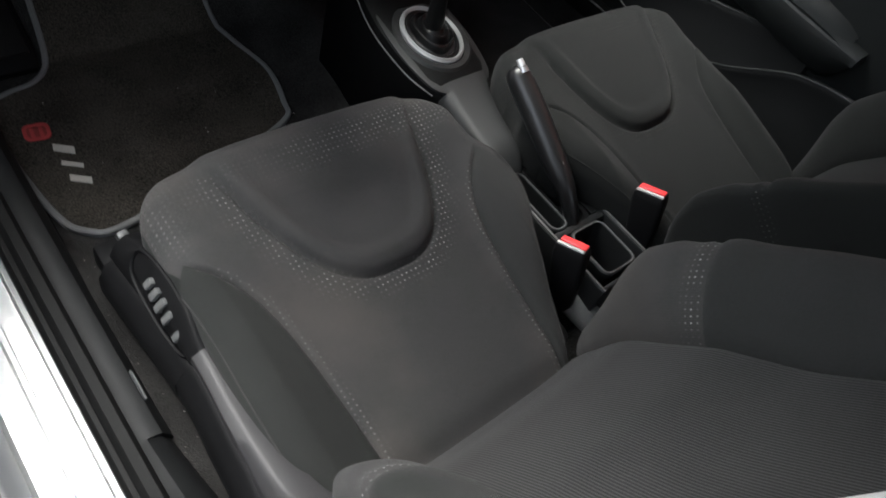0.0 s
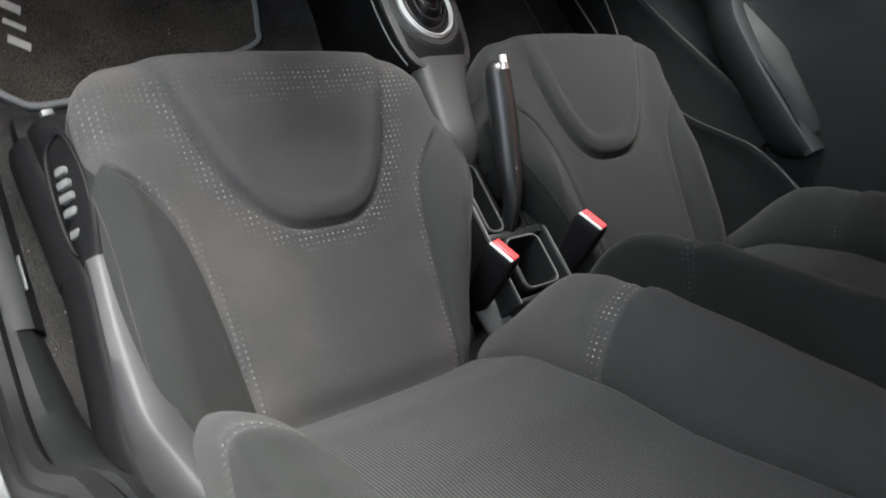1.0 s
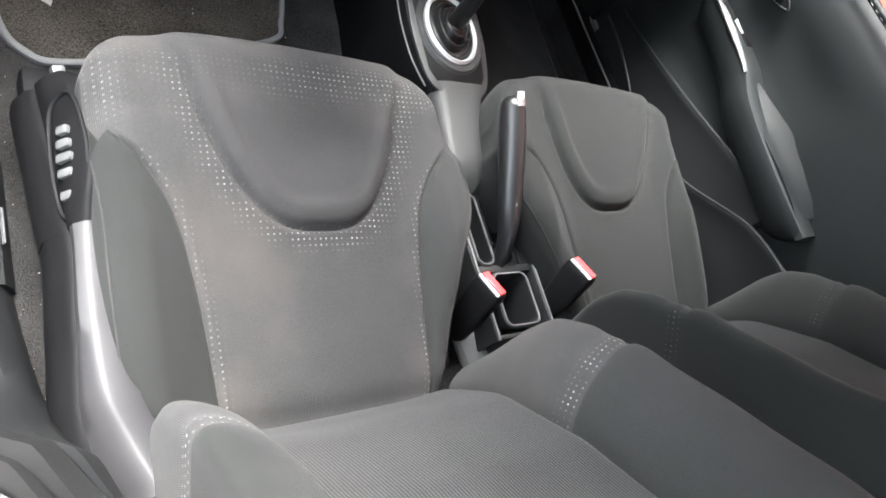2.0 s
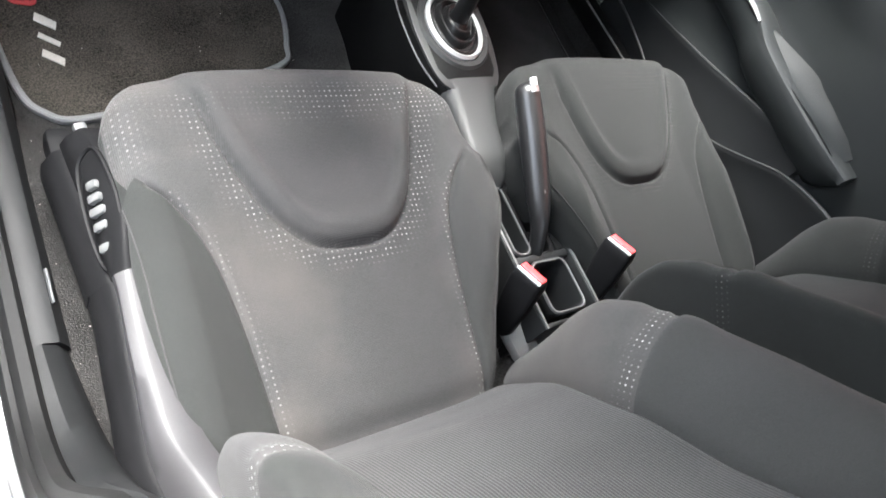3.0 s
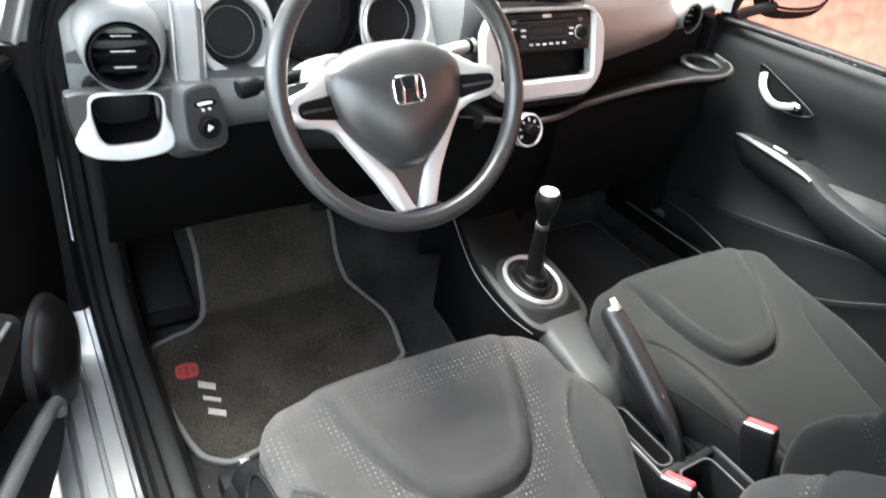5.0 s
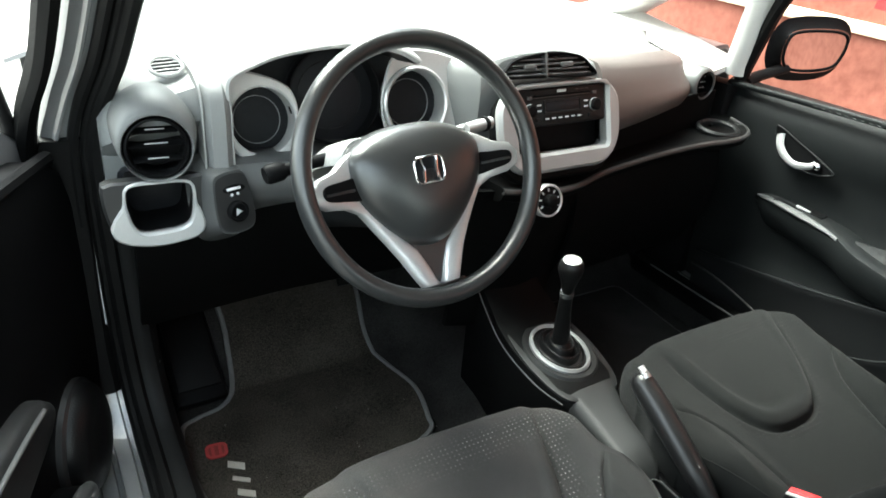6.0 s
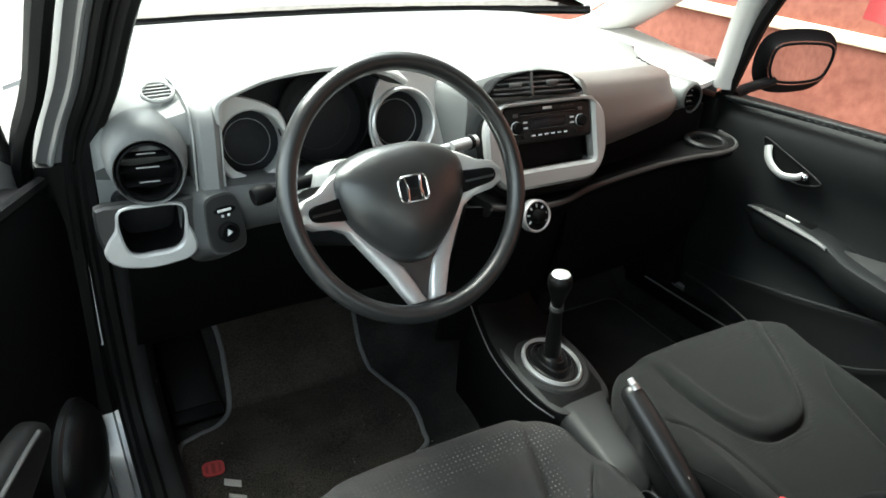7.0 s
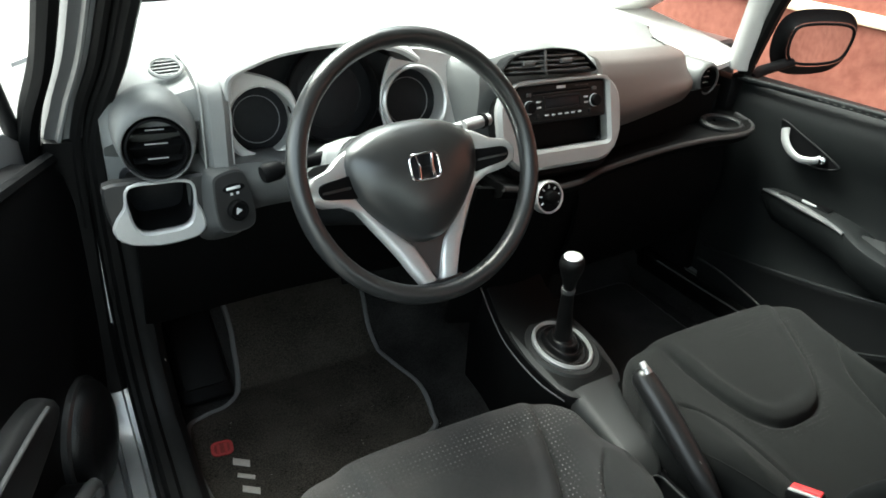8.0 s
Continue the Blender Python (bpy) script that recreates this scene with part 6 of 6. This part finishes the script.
well("front_well", -0.034, 0.255, 0.030, 0.125, 0.05)
well("rear_well", 0.004, 0.128, 0.070, 0.085, 0.06)
part("lever_slot", frame_ring(rounded(0.050, 0.15, 0.02, 5), rounded(0.034, 0.13, 0.015, 5), TR @ pose(0.012, 0.255, 0), 0.010, 0.002, inner_depth=-0.05), M_BLACK, console)
for sx in (-0.062, 0.064):
    part("tray_side", block(0.008, 0.285, 0.14, TR @ pose(sx, 0.205, -0.058), 0.003), M_TRIM, console)
    part("tray_edge", block(0.005, 0.285, 0.004, TR @ pose(sx, 0.205, 0.014), 0.0015), M_BALL, console)
part("tray_end", block(0.13, 0.008, 0.14, TR @ pose(0.0, 0.068, -0.058), 0.003), M_TRIM, console)
part("tray_bridge", block(0.12, 0.014, 0.012, TR @ pose(0.0, 0.182, 0.004), 0.003), M_TRIM, console)
part("tray_floor", block(0.126, 0.29, 0.006, TR @ pose(0, 0.205, -0.10), 0.001), M_BLACK, console)
part("tray_land", block(0.020, 0.13, 0.006, TR @ pose(0.052, 0.255, 0.004), 0.002), M_TRIM, console)

gear = thing("gear_lever", "black gear lever with a round knob in a ringed boot", "gear lever")
GB = facing((0.014, 0.610, 0.499), (0.0, -0.14, 0.99), (0, 1, 0))
part("boot_ring", frame_ring(oval(0.112, 0.136, 40), oval(0.096, 0.120, 40), GB, 0.011, 0.005), M_SATIN, gear, "satin silver ring")
part("outer_ring", frame_ring(oval(0.146, 0.170, 40), oval(0.108, 0.132, 40), GB @ pose(0, 0, -0.006), 0.010, 0.005), M_PED, gear, "grey outer ring")
boot = []
for k in range(29):
    f = k / 28
    g = 1 - 0.70 * f
    row = []
    for q in range(60):
        a = 2 * math.pi * q / 60
        wave = math.sin(19.0 * f + 0.9 * math.sin(a + 0.6) + 0.5 * math.sin(2 * a))
        h = 0.004 + 0.020 * f ** 1.3 + 0.0055 * wave * math.sin(math.pi * f) ** 0.5 + 0.003 * math.sin(2 * a + 0.5) * math.sin(math.pi * f)
        slack = 1 + 0.05 * math.sin(3 * a + 5 * f) * math.sin(math.pi * f)
        row.append(GB @ Vector((0.049 * g * slack * math.cos(a) + 0.002 * f, 0.061 * g * slack * math.sin(a) + 0.004 * f, h)))
    boot.append(row)
part("boot", loft(boot), M_LEATHER, gear, "creased black leather boot", angle=75)
part("shaft", tube([(0.015, 0.613, 0.505), (0.014, 0.612, 0.535), (0.008, 0.610, 0.590), (0.003, 0.606, 0.634)], [0.0185, 0.0165, 0.0135, 0.0118], 16), M_LEATHER, gear, "black lever shaft")
part("collar", tube([(0.003, 0.606, 0.631), (0.0022, 0.6055, 0.640)], 0.0132, 16), M_BALL, gear, "dark metal collar")
KN = facing((0.002, 0.605, 0.640), (-0.07, -0.05, 0.99), (0, 1, 0))
part("knob", spin([(0.010, 0.0), (0.0115, 0.006), (0.0145, 0.020), (0.0195, 0.036), (0.0228, 0.048), (0.0232, 0.056), (0.0215, 0.064), (0.0175, 0.069), (0.002, 0.070)], KN, 32), M_LEATHER, gear, "black gear knob")
part("knob_cap", spin([(0.0172, 0.0685), (0.0168, 0.0710), (0.0120, 0.0732), (0.0055, 0.0742), (0.001, 0.0744)], KN, 32), M_SILVER, gear, "bright metal knob cap")

brake = thing("handbrake", "black handbrake lever with a silver button", "handbrake")
hb = smooth_path([(0.016, 0.190, 0.425), (0.014, 0.225, 0.470), (0.013, 0.28, 0.506), (0.012, 0.35, 0.548), (0.011, 0.400, 0.576)], 6)
n_hb = len(hb)
part("lever", tube(hb + [hb[-1] + (hb[-1] - hb[-2]).normalized() * d for d in (0.008, 0.014, 0.018)], [bend([(0, 0.011), (0.2, 0.014), (0.45, 0.0200), (0.75, 0.0220), (1.0, 0.0205)], k / (n_hb - 1)) for k in range(n_hb)] + [0.0185, 0.0140, 0.005], 18, 1.0), M_GLOSS, brake, "black moulded grip")
part("grip_seam", tube([p + Vector((-0.003, -0.004, 0.0190)) for p in hb[10:-2]], 0.0016, 6), M_HUMP, brake)
part("button", tube([(0.0110, 0.402, 0.596), (0.0108, 0.412, 0.602)], [0.0062, 0.0054], 14), M_SILVER, brake, "chrome release button")
part("button_collar", tube([(0.0112, 0.394, 0.590), (0.0110, 0.4015, 0.5955)], [0.0085, 0.0075], 14), M_METAL, brake, "worn metal collar")
part("foot", block(0.024, 0.07, 0.05, pose(0.016, 0.205, 0.405, 30, 0, 0), 0.008), M_BLACK, brake)

# ---- driver's floor ----
MAT = smooth_outline([(-0.650, 0.945), (-0.658, 0.83), (-0.640, 0.675), (-0.610, 0.625), (-0.560, 0.612), (-0.40, 0.650), (-0.205, 0.718), (-0.172, 0.770), (-0.153, 0.865), (-0.172, 0.960), (-0.188, 1.06), (-0.172, 1.16), (-0.18, 1.29), (-0.48, 1.29), (-0.508, 1.13), (-0.525, 1.03), (-0.560, 0.985), (-0.610, 0.972)], 5)


mat = thing("floor_mat", "worn charcoal carpet floor mat with pale grey binding", "floor mat")
mm = pose(0, 0, 0.266)


def draped(bm):
    for v in bm.verts:
        v.co.z += max(0.0, (v.co.y - 1.02)) * 0.75
    return bm


inner = grown(MAT, -0.006)


def span_at(y):
    """Where the mat's outline begins and ends across, at y."""
    xs = []
    for (x0, y0), (x1, y1) in zip(inner, inner[1:] + inner[:1]):
        if (y0 - y) * (y1 - y) < 0:
            xs.append(x0 + (x1 - x0) * (y - y0) / (y1 - y0))
    return min(xs), max(xs)


MAT_Y = [0.6205 + 0.663 * (k / 90) for k in range(91)]


def pile_point(i, j):
    y = MAT_Y[j]
    a, b = span_at(y)
    x = a + (b - a) * i / 56
    return Vector((x, y, 0.2745 + 0.0012 * noise.noise(Vector((x * 60, y * 60, 0))) + 0.002 * noise.noise(Vector((x * 9, y * 9, 2)))))


bmm = panel(pile_point, 56, 90)
part("carpet_top", draped(bmm), M_MAT, mat, "charcoal carpet pile")
part("backing", draped(loft([[Vector((x, y, z)) for x, y in inner] for z in (0.262, 0.268, 0.2735)], cap=False)), M_RUBBER, mat)
ring = [Vector((x, y, 0.2735)) for x, y in grown(MAT, -0.003)]
rows = []
for i, p in enumerate(ring):
    t = (ring[(i + 1) % len(ring)] - ring[i - 1]).normalized()
    s = Vector((t.y, -t.x, 0))
    rows.append([p + s * a + Vector((0, 0, b)) for a, b in ((-0.0052, -0.004), (-0.0052, 0.0020), (-0.0024, 0.0042), (0.0, 0.0034), (0.0024, 0.0042), (0.0052, 0.0020), (0.0052, -0.006))])
part("binding", draped(loft(rows, cap=False, loop=True)), M_BIND, mat, "pale grey binding tape")
# embroidered marks as plain shapes
LOGO = facing((-0.600, 0.858, 0.2775), (0, 0, 1), (0.13, 1, 0))
part("red_mark", frame_ring(rounded(0.042, 0.040, 0.012, 4), rounded(0.030, 0.028, 0.008, 4), LOGO, 0.0025, 0.0005), M_REDCLOTH, mat, "red embroidered badge shape")
part("red_mark", plate(rounded(0.030, 0.028, 0.008, 4), LOGO, 0.0012, 0.0003), M_REDDARK, mat)
part("red_mark", block(0.006, 0.026, 0.002, LOGO @ pose(-0.007, 0, 0.0012), 0.0005), M_REDCLOTH, mat)
part("red_mark", block(0.006, 0.026, 0.002, LOGO @ pose(0.007, 0, 0.0012), 0.0005), M_REDCLOTH, mat)
TXT = facing((-0.583, 0.762, 0.2775), (0, 0, 1), (0.13, 1, 0))
for dy, dx, w in ((0.046, 0.0, 0.016), (0.008, 0.004, 0.009), (-0.028, 0.008, 0.014)):
    part("pale_mark", plate([(-0.015, -w / 2 + 0.006), (0.015, -w / 2 - 0.010), (0.017, w / 2 - 0.010), (-0.013, w / 2 + 0.006)], TXT @ pose(dx, dy, -0.001), 0.0024, 0.0005), M_WHITECLOTH, mat, "pale embroidered bar")

# passenger's side: a plain dark mat with a thin binding
mat2 = thing("floor_mat", "plain dark carpet mat in the passenger's footwell", "floor mat")
MAT2 = smooth_outline([(0.150, 0.60), (0.36, 0.585), (0.575, 0.60), (0.590, 0.66), (0.592, 0.80), (0.600, 0.96), (0.590, 1.015), (0.50, 1.02), (0.20, 1.02), (0.150, 1.01), (0.135, 0.90), (0.132, 0.70)], 6)
part("carpet_top", plate(MAT2, pose(0, 0, 0.264), 0.008, 0.003), M_CARPET, mat2, "dark carpet pile")
part("binding", loft([[Vector((x, y, 0.270)) + Vector((0, 0, 0.0035 * math.sin(a))) + 0.0035 * math.cos(a) * Vector((x - 0.36, y - 0.80, 0)).normalized() for a in (2 * math.pi * k / 8 for k in range(8))] for x, y in MAT2], cap=False, loop=True), M_SHELF, mat2, "thin grey binding")

rest = thing("foot_rest", "dark carpeted foot rest beside the pedals", "foot rest")
part("pad", block(0.11, 0.26, 0.03, pose(-0.590, 1.12, 0.34, 30, 0, 0), 0.01), M_BLACK, rest)
part("tread", block(0.09, 0.20, 0.008, pose(-0.590, 1.110, 0.355, 30, 0, 0), 0.003), M_RUBBER, rest, "ribbed rubber tread")
for x in (-0.44, -0.33, -0.22):
    pedal = thing("pedal", "black rubber-topped foot pedal under the dashboard", "pedal", (x, 1.13, 0.475), "foot pedals")
    wide = x < -0.3
    part("pedal_pad", block(0.055 if wide else 0.045, 0.015, 0.06 if wide else 0.11, pose(0, 0, 0, -25, 0, 0), 0.005), M_RUBBER, pedal, "ribbed rubber pad")
    for k in (-1, 0, 1):
        part("pad_rib", block(0.045 if wide else 0.036, 0.004, 0.006, pose(0, 0, 0, -25, 0, 0) @ pose(0, -0.008, 0.017 * k * (1 if wide else 1.8)), 0.0015), M_RUBBER, pedal)
    part("pedal_arm", tube([(0, 0.01, 0.0), (0, 0.08, 0.12), (0, 0.10, 0.20)], 0.008, 8), M_BLACK, pedal)
